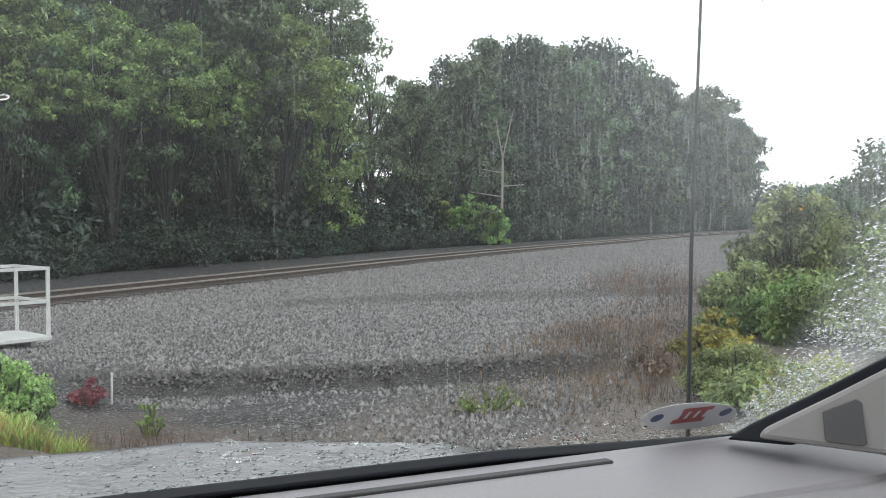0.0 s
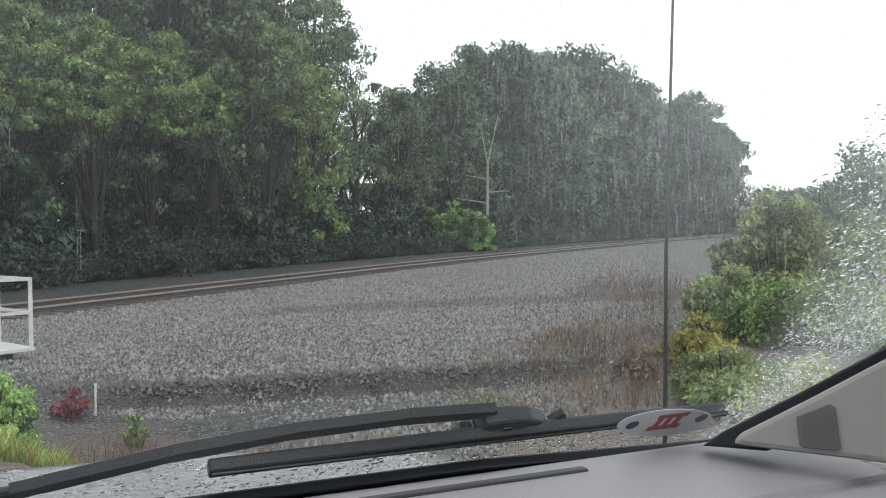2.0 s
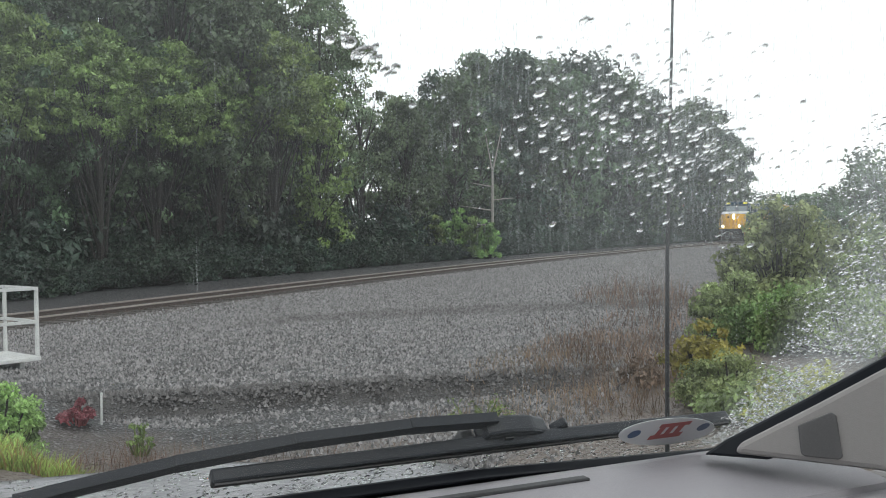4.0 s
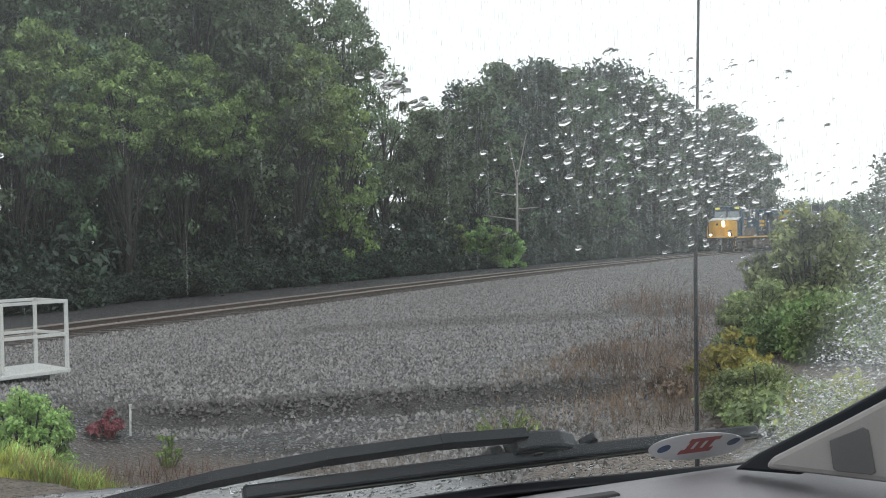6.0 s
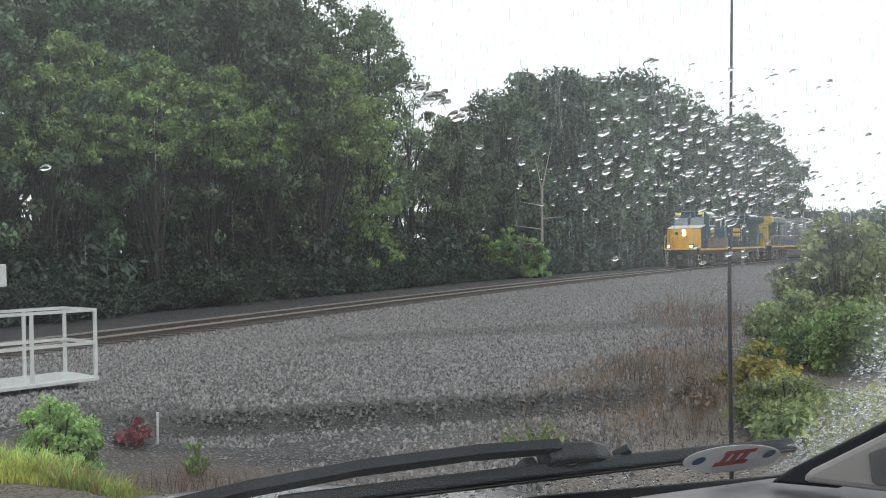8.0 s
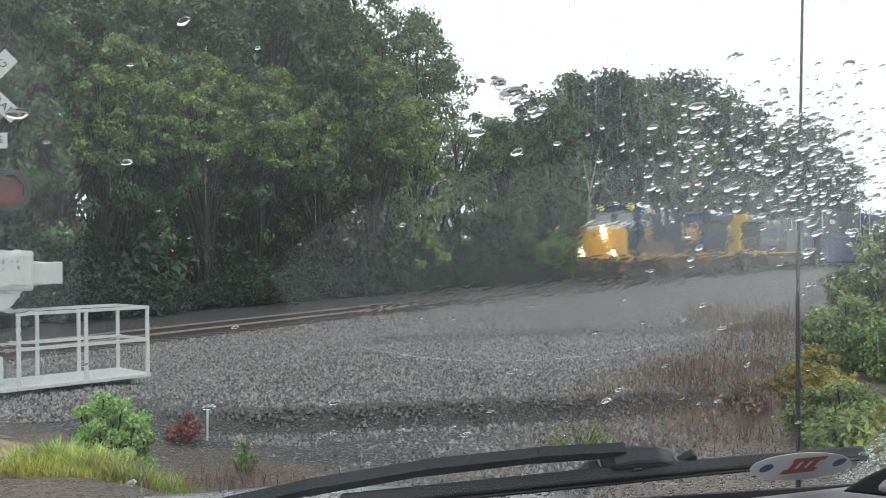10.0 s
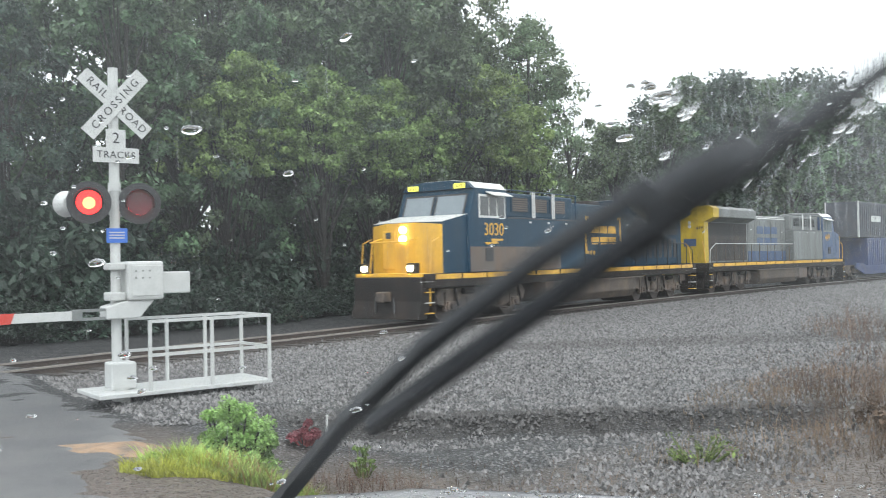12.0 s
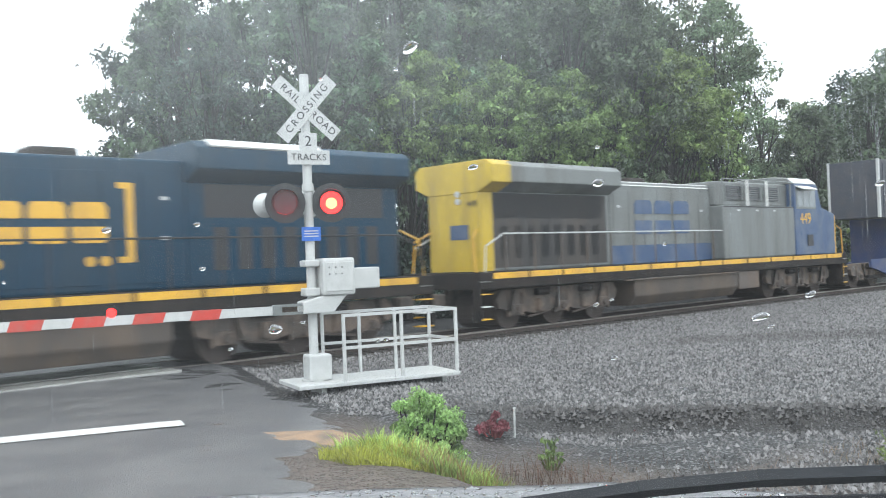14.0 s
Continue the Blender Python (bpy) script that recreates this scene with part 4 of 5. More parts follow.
def locomotive(scheme):
    new_scheme = scheme == "new"
    t = thing("locomotive", "dark blue freight locomotive with a yellow nose and lit headlights" if new_scheme
              else "weathered grey freight locomotive with a yellow end, running backwards", "locomotive", group="locomotives of the train")
    body = M["blue"] if new_scheme else M["grey"]
    part("underframe", prism([(-10.6, 1.15), (10.6, 1.15), (10.6, 1.6), (-10.6, 1.6)], -1.48, 1.48, "y", 0.02), M["black"], t)
    for s in (1, -1):
        for i in range(14):
            x = -10.1 + i * 1.45
            part("sill_stripe", box(x, x + 1.36, s * 1.485 - 0.006, s * 1.485 + 0.012, 1.42, 1.58), M["yellow"], t, "yellow sill stripe, dirty")
    # nose: body colour with a yellow front
    plan = [(8.2, -1.46), (9.7, -1.42), (10.0, -0.6), (10.0, 0.6), (9.7, 1.42), (8.2, 1.46)]
    bm = prism(plan, 1.6, 3.2, "z", 0.03)
    for v in bm.verts:
        if v.co.z > 2.5:
            v.co.z += 0.12 * (1 - abs(v.co.y) / 1.46) + (9.9 - v.co.x) * 0.2
    part("nose", bm, body if new_scheme else M["logo_blue"], t)
    if new_scheme:
        # thin pale plate over the nose: the sky's reflection put into its colour
        bm = prism(plan, 3.2, 3.212, "z")
        for v in bm.verts:
            v.co.z += 0.12 * (1 - abs(v.co.y) / 1.46) + (9.9 - v.co.x) * 0.2 + 0.004
        part("nose_top", bm, M["pale_paint_sheen"], t, "nose top painted pale as wet sky sheen")
    front = [(9.72, -1.43), (10.03, -0.6), (10.03, 0.6), (9.72, 1.43), (9.66, 1.43), (9.9, 0.5), (9.9, -0.5), (9.66, -1.43)]
    bm = prism(front, 1.6, 3.17, "z", 0.01)
    for v in bm.verts:
        if v.co.z > 2.5:
            v.co.z += 0.12 * (1 - abs(v.co.y) / 1.46)
    part("nose_front", bm, M["yellow"], t, "yellow nose front")
    part("nose_door", box(10.03, 10.05, -0.75, -0.2, 1.75, 3.0, 0.01), M["yellow"], t)
    part("nose_window", box(10.045, 10.06, -0.6, -0.38, 2.75, 2.95), M["dark_glass"], t)
    part("pilot", prism([(10.0, 1.5), (10.75, 1.5), (10.75, 0.75), (10.95, 0.18), (10.5, 0.18), (10.2, 0.9)], -1.4, 1.4, "y", 0.03), M["black"], t, "black pilot with snow plough")
    part("coupler", box(10.7, 11.15, -0.16, 0.16, 0.72, 1.05, 0.05), M["truck"], t)
    part("coupler", box(-11.15, -10.6, -0.16, 0.16, 0.72, 1.05, 0.05), M["truck"], t)
    part("front_platform", box(10.0, 10.72, -1.35, 1.35, 1.5, 1.62, 0.015), M["yellow"] if new_scheme else M["black"], t)
    for y in (-0.45, 0.3):
        part("air_hose", rod((10.8, y, 0.85), (10.95, y + 0.15, 0.4), 0.03, 8), M["dark"], t)
    # cab
    cab = M["blue"] if new_scheme else M["logo_blue"]
    part("cab", prism([(6.0, 1.6), (8.35, 1.6), (8.35, 3.35), (7.95, 4.4), (6.0, 4.4)], -1.53, 1.53, "y", 0.04), cab, t)
    part("cab_roof", prism([(-1.5, 4.4), (1.5, 4.4), (1.25, 4.62), (0.6, 4.7), (-0.6, 4.7), (-1.25, 4.62)], 5.95, 8.05, "x", 0.02), body, t)
    for y0, y1 in ((-1.25, -0.1), (0.1, 1.25)):
        o = part("pane_frame", box(-0.004, 0.004, y0 - 0.07, y1 + 0.07, -0.46, 0.45, 0.003), M["dark"], t, "dark window rubber")
        o.matrix_basis = pose(8.2, 0, 3.82, 0, -20.9, 0)
        o = part("windscreen_pane", box(-0.006, 0.006, y0, y1, -0.38, 0.38, 0.004), M["cab_glass"], t)
        o.matrix_basis = pose(8.2, 0, 3.82, 0, -20.9, 0)
        o2 = part("number_board", box(7.98, 8.1, (y0 + y1) * 0.73 - 0.22, (y0 + y1) * 0.73 + 0.22, 4.42, 4.59, 0.01), M["number_lit"] if new_scheme else M["dark"], t)
        text("board_number", "3030" if new_scheme else "449", 0.16, pose(8.104, (y0 + y1) * 0.73, 4.505, 90, 0, 90), M["dark"] if new_scheme else M["white"], o2)
    # pale plates on the cab roof imitate its wet sheen by colour
    part("roof_top", prism([(-0.6, 4.704), (0.6, 4.704), (0.6, 4.716), (-0.6, 4.716)], 6.0, 7.95, "x"), M["pale_paint_sheen"], t, "cab roof painted pale as wet sheen")
    for s in (1, -1):
        part("roof_slope", prism([(s * 1.5, 4.41), (s * 1.25, 4.63), (s * 0.62, 4.706), (s * 0.62, 4.72), (s * 1.26, 4.645), (s * 1.52, 4.42)], 6.0, 7.9, "x"), M["pale_paint_sheen"], t, "roof edge painted pale as wet sheen")
        y = s * 1.535
        fr = part("window_frame", box(6.12, 7.75, y - 0.012, y + 0.012, 3.42, 4.22, 0.008), M["pale_paint_sheen"] if new_scheme else M["grey"], t, "pale side window frame")
        for x0, x1 in ((6.2, 6.62), (6.7, 7.12), (7.18, 7.68)):
            part("side_window", box(x0, x1, y - 0.018, y + 0.018, 3.5, 4.14), M["dark_glass"] if new_scheme else M["cab_glass"], fr)
        part("sun_visor", prism([(1.5 * s, 4.3), (1.86 * s, 4.16), (1.86 * s, 4.19), (1.5 * s, 4.34)], 6.1, 7.3, "x"), M["pale_paint_sheen"], t)
        if new_scheme:
            part("lower_band", box(2.9, 8.28, s * 1.542 - 0.006, s * 1.542 + 0.006, 1.62, 2.45), M["brown_grey"], t, "faded brown-grey weathered lower panel")
        part("cab_vent", box(6.95, 7.4, s * 1.555 - 0.01, s * 1.555 + 0.01, 1.95, 2.4), M["dark"], t)
        text("side_number", "3030" if new_scheme else "449", 0.62, pose(6.85, s * 1.54, 3.02, 90, 0, 180 if s > 0 else 0), M["yellow"], t, "yellow painted number")
        if new_scheme:
            part("number_flash", prism([(6.3, 2.72), (7.05, 2.72), (6.98, 2.6), (7.45, 2.6), (7.3, 2.52), (6.6, 2.56), (6.7, 2.64), (6.3, 2.66)], s * 1.54, s * 1.552, "y"), M["yellow"], t)
    # equipment hood with upper louvre boxes and roof rail
    part("equipment_hood", box(1.6, 6.0, -1.5, 1.5, 1.6, 3.5, 0.05), body, t)
    part("blower_hood", box(1.6, 6.0, -1.22, 1.22, 3.5, 4.38, 0.06), body, t)
    for s in (1, -1):
        for x in (2.6, 3.75, 4.9):
            # flat dark plate in place of the shade inside the louvres
            part("louvre_recess", box(x - 0.44, x + 0.44, s * 1.248 - 0.004, s * 1.248 + 0.004, 3.72, 4.23), M["dark"], t)
            f = part("louvre_frame", box(x - 0.5, x + 0.5, s * 1.23 - 0.02, s * 1.23 + 0.02, 3.7, 4.25, 0.01), body if new_scheme else M["grey"], t)
            for k in range(6):
                part("louvre_slat", box(x - 0.42, x + 0.42, s * 1.255 - 0.012, s * 1.255 + 0.012, 3.75 + k * 0.08, 3.79 + k * 0.08), M["brown_grey"] if new_scheme else M["dark_glass"], f)
        bars(t, [(1.7, s * 1.42, 4.45), (5.95, s * 1.42, 4.45)], 0.022, body, "roof_rail")
        for x in (1.7, 3.1, 3.2, 4.3, 4.4, 5.9):
            bars(t, [(x, s * 1.42, 3.5), (x, s * 1.42, 4.45)], 0.03, body if x in (1.7, 5.9) else M["pale_paint_sheen"], "roof_rail_post")
        part("hood_seam", box(1.62, 5.95, s * 1.505 - 0.008, s * 1.505 + 0.008, 3.44, 3.48), M["dark"], t)
        for x in (2.4, 3.5, 4.6):
            part("marker_plate", box(x, x + 0.14, s * 1.508 - 0.006, s * 1.508 + 0.006, 3.3, 3.36), M["white"], t)
    # engine hood
    part("engine_hood", box(-4.3, 1.6, -0.98, 0.98, 1.6, 4.22, 0.06), body, t)
    if not new_scheme:
        # hood top and shoulders: wet sheen painted on as pale strips
        part("hood_top", box(-4.1, 1.5, -0.9, 0.9, 4.222, 4.24), M["pale_paint_sheen"], t, "hood roof painted pale as wet sheen")
        for s in (1, -1):
            part("hood_shoulder", prism([(s * 0.985, 4.1), (s * 1.0, 4.1), (s * 0.93, 4.235), (s * 0.9, 4.225)], -4.1, 1.5, "x"), M["pale_paint_sheen"], t)
    part("exhaust_stack", box(-2.4, -1.4, -0.4, 0.4, 4.2, 4.45, 0.08), M["black"], t)
    part("horn", rod((0.3, 0.2, 4.25), (0.7, 0.2, 4.42), 0.07, 10, 0.12), M["black"], t)
    for s in (1, -1):
        for i in range(7):
            x = -4.1 + i * 0.82
            part("hood_door", box(x, x + 0.76, s * 0.985 - 0.008, s * 0.985 + 0.012, 1.75, 3.95, 0.006), body, t)
        for x, z in ((-3.9, 3.4), (-3.9, 2.6), (0.9, 3.3)):
            part("marker_plate", box(x, x + 0.16, s * 1.0 - 0.006, s * 1.0 + 0.006, z, z + 0.07), M["white"], t)
    # radiator section
    part("radiator_hood", box(-10.0, -4.3, -0.98, 0.98, 1.6, 3.8, 0.05), body, t)
    part("radiator_wing", prism([(-1.5, 4.02), (-1.0, 3.78), (1.0, 3.78), (1.5, 4.02), (1.5, 4.45), (1.3, 4.6), (-1.3, 4.6), (-1.5, 4.45)], -10.0, -4.3, "x", 0.03), body, t)
    # yellow on the old engine; on the new one a painted wet highlight
    part("radiator_top", box(-7.4 if new_scheme else -10.0, -4.6 if new_scheme else -9.0, -1.2, 1.2, 4.6, 4.63), M["pale_paint_sheen"] if new_scheme else M["yellow"], t)
    for s in (1, -1):
        if new_scheme:
            # the chamfer's wet highlight, painted as a pale panel
            part("roof_panel", prism([(s * 1.508, 4.46), (s * 1.31, 4.61), (s * 1.33, 4.64), (s * 1.53, 4.49)], -7.4, -4.6, "x"), M["pale_paint_sheen"], t, "roof panel painted pale as a wet highlight")
        part("sooty_panel", box(-9.55, -4.5, s * 0.985 - 0.01, s * 0.985 + 0.008, 1.7, 3.74), M["soot"] if not new_scheme else body, t)
        part("radiator_screen", box(-9.5, -4.7, s * 0.985 - 0.01, s * 0.985 + 0.012, 3.05, 3.75), M["dark"], t)
        for i in range(8):
            x = -9.3 + i * 0.58
            part("filter_slot", box(x, x + 0.34, s * 0.985 - 0.01, s * 0.985 + 0.018, 1.95, 2.85), M["dark"], t)
    if not new_scheme:
        part("end_panel", box(-10.06, -9.98, -1.0, 1.0, 1.62, 3.8), M["lemon"], t, "yellow hood end")
        part("end_wing", prism([(-1.52, 4.0), (-1.0, 3.76), (1.0, 3.76), (1.52, 4.0), (1.52, 4.47), (1.31, 4.62), (-1.31, 4.62), (-1.52, 4.47)], -10.08, -9.3, "x", 0.02), M["lemon"], t, "yellow radiator end")
        for s in (1, -1):
            part("end_side", box(-10.05, -9.55, s * 0.985 - 0.01, s * 0.985 + 0.02, 1.62, 3.8), M["lemon"], t)
            part("hood_band", box(-4.3, 1.55, s * 1.0 - 0.012, s * 1.0 + 0.016, 1.62, 2.2), M["logo_blue"], t, "faded blue lower stripe")
        part("end_mark", box(-10.075, -10.06, -0.55, 0.15, 2.5, 2.9), M["logo_blue"], t)
        text("end_number", "449", 0.26, pose(-10.085, -0.75, 3.45, 90, 0, -90), M["dark"], t)
        for z in (3.55, 3.75):
            part("marker_lamp", rod((-10.06, -0.2, z), (-10.1, -0.2, z), 0.09, 12), M["white"], t)
    # walkway rails, steps, tank
    for s in (1, -1):
        y = s * 1.42
        bars(t, [(5.9 if not new_scheme else 1.5, y, 2.62), (-9.6, y, 2.62), (-10.3, y, 2.3), (-10.4, y, 1.2)], 0.022, M["dark"] if new_scheme else M["white"])
        for i in range(10):
            x = 1.0 - i * 1.17
            bars(t, [(x, y, 1.5), (x, y, 2.62)], 0.022, M["dark"] if new_scheme else M["brown_grey"], "rail_post")
        rail = M["yellow"]
        bars(t, [(9.85, y, 2.75), (10.25, y, 2.6), (10.35, y, 1.6), (10.35, y, 0.6)], 0.02, rail, "front_handrail", "yellow curved handrail")
        bars(t, [(10.1, s * 0.75, 2.75), (10.55, s * 0.75, 2.65), (10.7, s * 0.75, 1.6)], 0.02, rail, "front_handrail")
        bars(t, [(-10.1, s * 0.9, 2.75), (-10.5, s * 1.15, 2.5), (-10.55, s * 1.3, 1.2)], 0.028, rail, "rear_handrail", "yellow curved handrail")
        for x in (10.4, -10.4):
            for k in range(4):
                part("step", box(x - 0.2, x + 0.2, s * 1.2, s * 1.48, 0.35 + k * 0.33, 0.38 + k * 0.33), M["pale_paint_sheen"] if k % 2 else M["yellow"], t)
            part("step_side", box(x - 0.22, x - 0.19, s * 1.2, s * 1.48, 0.3, 1.5), M["black"], t)
    bars(t, [(10.6, -0.8, 2.62), (10.65, 0.8, 2.62)], 0.025, M["yellow"], "front_chain")
    part("fuel_tank", prism([(-1.42, 1.1), (-1.42, 0.6), (-1.2, 0.3), (1.2, 0.3), (1.42, 0.6), (1.42, 1.1)], -3.7, 2.4, "x", 0.04), M["tank"], t, "dirty brown fuel tank")
    part("battery_box", box(2.5, 3.7, -1.4, 1.4, 0.5, 1.14, 0.03), M["brown_grey"], t)
    for s in (1, -1):
        bars(t, [(-4.3, s * 1.5, 1.12), (2.4, s * 1.5, 1.12)], 0.025, M["brown_grey"], "pipe", "dirty metal pipe")
        part("air_reservoir", rod((-3.2, s * 1.25, 1.0), (-0.6, s * 1.25, 1.0), 0.16, 12), M["pale_paint_sheen"] if not new_scheme else M["black"], t)
    for x in (-6.95, 6.95):
        bogie(t, x, (-1.95, 0.0, 1.95))
    if new_scheme:
        logo(t, -1.5, 0.998, 2.95, 0.78, M["yellow"], 1)
        logo(t, -1.5, -1.012, 2.95, 0.78, M["yellow"], -1)
        for z in (2.72, 3.02):
            part("headlight", rod((10.03, 0.12, z), (10.09, 0.12, z), 0.11, 16), M["headlight"], t, "lit headlight")
        for y in (-0.95, 0.95):
            part("ditch_light", rod((10.72, y, 1.78), (10.78, y, 1.78), 0.1, 16), M["headlight"], t, "lit ditch light")
            part("ditch_light_box", box(10.45, 10.72, y - 0.16, y + 0.16, 1.62, 1.95, 0.02), M["black"], t)
    else:
        for y, way in ((1.0, 1), (-1.012, -1)):
            logo(t, -1.4, y, 3.1, 1.1, M["logo_blue"], way, False)
    lengthen(t)
    return t


def container(t, x0, x1, z0, z1, mat, name="container"):
    c = part(name, box(x0, x1, -1.2, 1.2, z0, z1, 0.02), mat, t)
    n = int((x1 - x0) / 0.45)
    for s in (1, -1):
        for i in range(n):
            x = x0 + 0.25 + i * (x1 - x0 - 0.4) / n
            part("rib", box(x, x + 0.2, s * 1.2 - 0.01, s * 1.2 + 0.03, z0 + 0.15, z1 - 0.15), mat, c)
    return c


def container_car(upper, lower, white_ends):
    t = thing("container_car", "freight car carrying stacked dark containers with pale end posts", "freight car", group="container cars of the train")
    for s in (1, -1):
        part("well_side", prism([(-9.6, 1.25), (-8.0, 1.25), (-7.4, 1.05), (7.4, 1.05), (8.0, 1.25), (9.6, 1.25), (9.6, 0.9), (7.6, 0.4), (-7.6, 0.4), (-9.6, 0.9)], s * 1.38 - 0.06, s * 1.38 + 0.06, "y", 0.01), M["box_blue"], t)
    part("well_floor", box(-9.6, 9.6, -1.3, 1.3, 0.4, 0.55), M["black"], t)
    container(t, -6.2, 6.2, 0.56, 3.1, lower)
    container(t, -8.1, 8.1, 3.12, 5.75, upper)
    for x in (-8.12, 8.0):
        for y in (-1.2, 1.12):
            part("end_post", box(x, x + 0.14, y, y + 0.1, 3.12, 5.78), M["white"] if white_ends else upper, t, "white corner post")
    part("mark", box(-5, -4.3, 1.225, 1.24, 4.6, 4.9), M["white"], t)
    part("mark", box(3.2, 5.4, 1.225, 1.24, 4.3, 4.75), M["white"], t)
    part("mark", box(-4.0, -2.4, 1.225, 1.24, 1.9, 2.3), M["white"], t)
    for x in (-9.2, 9.2):
        bogie(t, x, (-0.9, 0.9))
    return t


# ---- crossing signal ----
SIGNAL_TURN = 50.0
LAMP_AIM = -17.0
def crossing_signal():
    x, y = POST
    gz = 0.22
    t = thing("crossing_signal", "white railroad crossing signal with crossbuck, red flashing lamps and lowered gate", "crossing signal", pose(x, y, gz, 0, 0, SIGNAL_TURN))
    W = M["white"]
    part("post", rod((0, 0, -0.1), (0, 0, 4.66), 0.07, 20), W, t)
    part("junction_box", box(-0.14, 0.22, -0.2, 0.14, 0.03, 0.42, 0.03), W, t)
    part("base_flange", rod((0, 0, -0.06), (0, 0, 0.05), 0.2, 16), W, t)
    # crossbuck: two blades with letters
    tilt = 4.0
    for ang, words, dy in ((45 - tilt, (("RAIL", -0.33), ("ROAD", 0.33)), -0.085), (-45 - tilt, (("CROSSING", 0.0),), -0.1)):
        o = part("crossbuck_blade", box(-0.61, 0.61, -0.004, 0.004, -0.115, 0.115, 0.003), W, t)
        o.matrix_basis = pose(0, dy, 4.13, 0, ang, 0)
        for w, dx in words:
            text("lettering", w, 0.155, pose(dx, -0.007, 0, 90, 0, 0), M["dark"], o, "black lettering", 1.15 if w != "CROSSING" else 1.4)
    p = part("number_plate", box(-0.14, 0.14, -0.1, -0.09, 3.5, 3.76, 0.003), W, t)
    text("lettering", "2", 0.22, pose(0, -0.103, 3.63, 90, 0, 0), M["dark"], p)
    p = part("tracks_plate", box(-0.33, 0.33, -0.11, -0.1, 3.28, 3.5, 0.003), W, t)
    text("lettering", "TRACKS", 0.14, pose(0, -0.113, 3.39, 90, 0, 0), M["dark"], p, "", 1.1)
    part("cross_arm", rod((-0.5, 0, 2.86), (0.5, 0, 2.86), 0.03, 10), W, t)
    part("finial", rod((0, 0, 2.88), (0.0, 0, 3.0), 0.09, 12), W, t)
    lenses = []
    for x0 in (-0.36, 0.36):
        aim = pose(x0, 0, 2.7, 0, 0, LAMP_AIM)
        h = part("lamp_head", rod((0, -0.12, 0), (0, 0.08, 0), 0.13, 20, 0.1), M["dark"], t)
        h.matrix_basis = aim
        part("background_disc", rod((0, -0.135, 0), (0, -0.125, 0), 0.3, 32), M["dark"], h, "black round background")
        bm = bmesh.new()
        n = 12
        for k in range(n):
            a0, a1 = radians(-20 + k * 220 / n), radians(-20 + (k + 1) * 220 / n)
            q = [bm.verts.new((0.2 * math.cos(a), yy, 0.2 * math.sin(a))) for a, yy in ((a0, -0.135), (a1, -0.135), (a1, -0.33), (a0, -0.33))]
            bm.faces.new(q)
        bmesh.ops.solidify(bm, geom=bm.faces[:], thickness=0.006)
        part("lamp_hood", bm, M["dark"], h)
        part("rear_lamp_casing", rod((x0 - 0.2, 0.12, 2.7), (x0 - 0.22, 0.34, 2.7), 0.12, 20, 0.19), W, t)
        # lens that turns over: one face lit, one face dark
        bm = rod((0, -0.012, 0), (0, 0.0, 0), 0.17, 24)
        rod((0, 0.0, 0), (0, 0.012, 0), 0.17, 24, None, bm)
        rod((0, -0.02, -0.01), (0, -0.012, -0.01), 0.085, 16, None, bm)
        ob = part("lamp_lens", bm, M["lens_dark"], t, "red lamp lens")
        ob.data.materials.append(M["lamp_on"])
        ob.data.materials.append(M["bulb"])
        for f in ob.data.polygons:
            f.material_index = 0 if f.center.y > -0.001 else 2 if f.center.y < -0.0125 else 1
        ob.matrix_basis = aim @ pose(0, -0.17, 0)
        lenses.append(ob)
    part("sign_blue", box(-0.15, 0.15, -0.09, -0.08, 2.13, 2.34, 0.003), M["sign_blue"], t, "small blue notice plate")
    for z in (2.28, 2.24, 2.2):
        part("sign_bar", box(-0.11, 0.11, -0.094, -0.09, z - 0.008, z + 0.008), W, t)
    # gate mechanism and arm
    part("mechanism_box", box(0.1, 0.62, -0.26, 0.2, 1.3, 1.86, 0.04), W, t)
    part("mechanism_cover", box(0.14, 0.58, -0.275, -0.255, 1.36, 1.8, 0.01), W, t)
    for dx in (0.2, 0.3, 0.4):
        for z in (1.62, 1.72):
            part("bolt", rod((dx, -0.28, z), (dx, -0.27, z), 0.014, 8), M["grey"], t)
    part("counterweight", box(0.62, 1.06, -0.16, 0.02, 1.38, 1.7, 0.02), W, t)
    part("mechanism_foot", prism([(-0.2, 1.04), (0.28, 1.04), (0.5, 1.3), (0.1, 1.3), (-0.2, 1.22)], -0.2, 0.12, "y", 0.02), W, t)
    part("clamp", box(-0.14, 0.1, -0.14, 0.12, 1.3, 1.42, 0.02), W, t)
    part("clamp", box(-0.14, 0.1, -0.14, 0.12, 1.74, 1.84, 0.02), W, t)
    for z in (1.06, 1.18):
        part("arm_bracket", box(-0.62, -0.1, -0.16, -0.12, z - 0.02, z + 0.02), M["grey"], t)
    part("arm_bracket", box(-0.66, -0.52, -0.18, -0.1, 1.04, 1.2, 0.01), M["grey"], t)
    arm = part("gate_arm", box(-9.0, -0.6, -0.16, -0.13, 1.05, 1.18, 0.004), W, t, "red and white striped gate arm")
    for i in range(10):
        x1 = -1.45 - i * 0.78
        q = prism([(x1, 1.044), (x1 - 0.41, 1.044), (x1 - 0.36, 1.186), (x1 + 0.05, 1.186)], -0.164, -0.126, "y")
        part("red_stripe", q, M["red"], arm)
    for i, x1 in enumerate((-2.9, -4.4, -6.2)):
        part("arm_lamp", rod((x1, -0.17, 1.22), (x1, -0.12, 1.22), 0.065, 14), M["lamp_on"] if i != 1 else M["lens_dark"], arm)
    # railed platform
    t2 = thing("signal_platform", "white-painted steel service platform with railings beside the signal", "platform", pose(x, y, gz, 0, 0, SIGNAL_TURN))
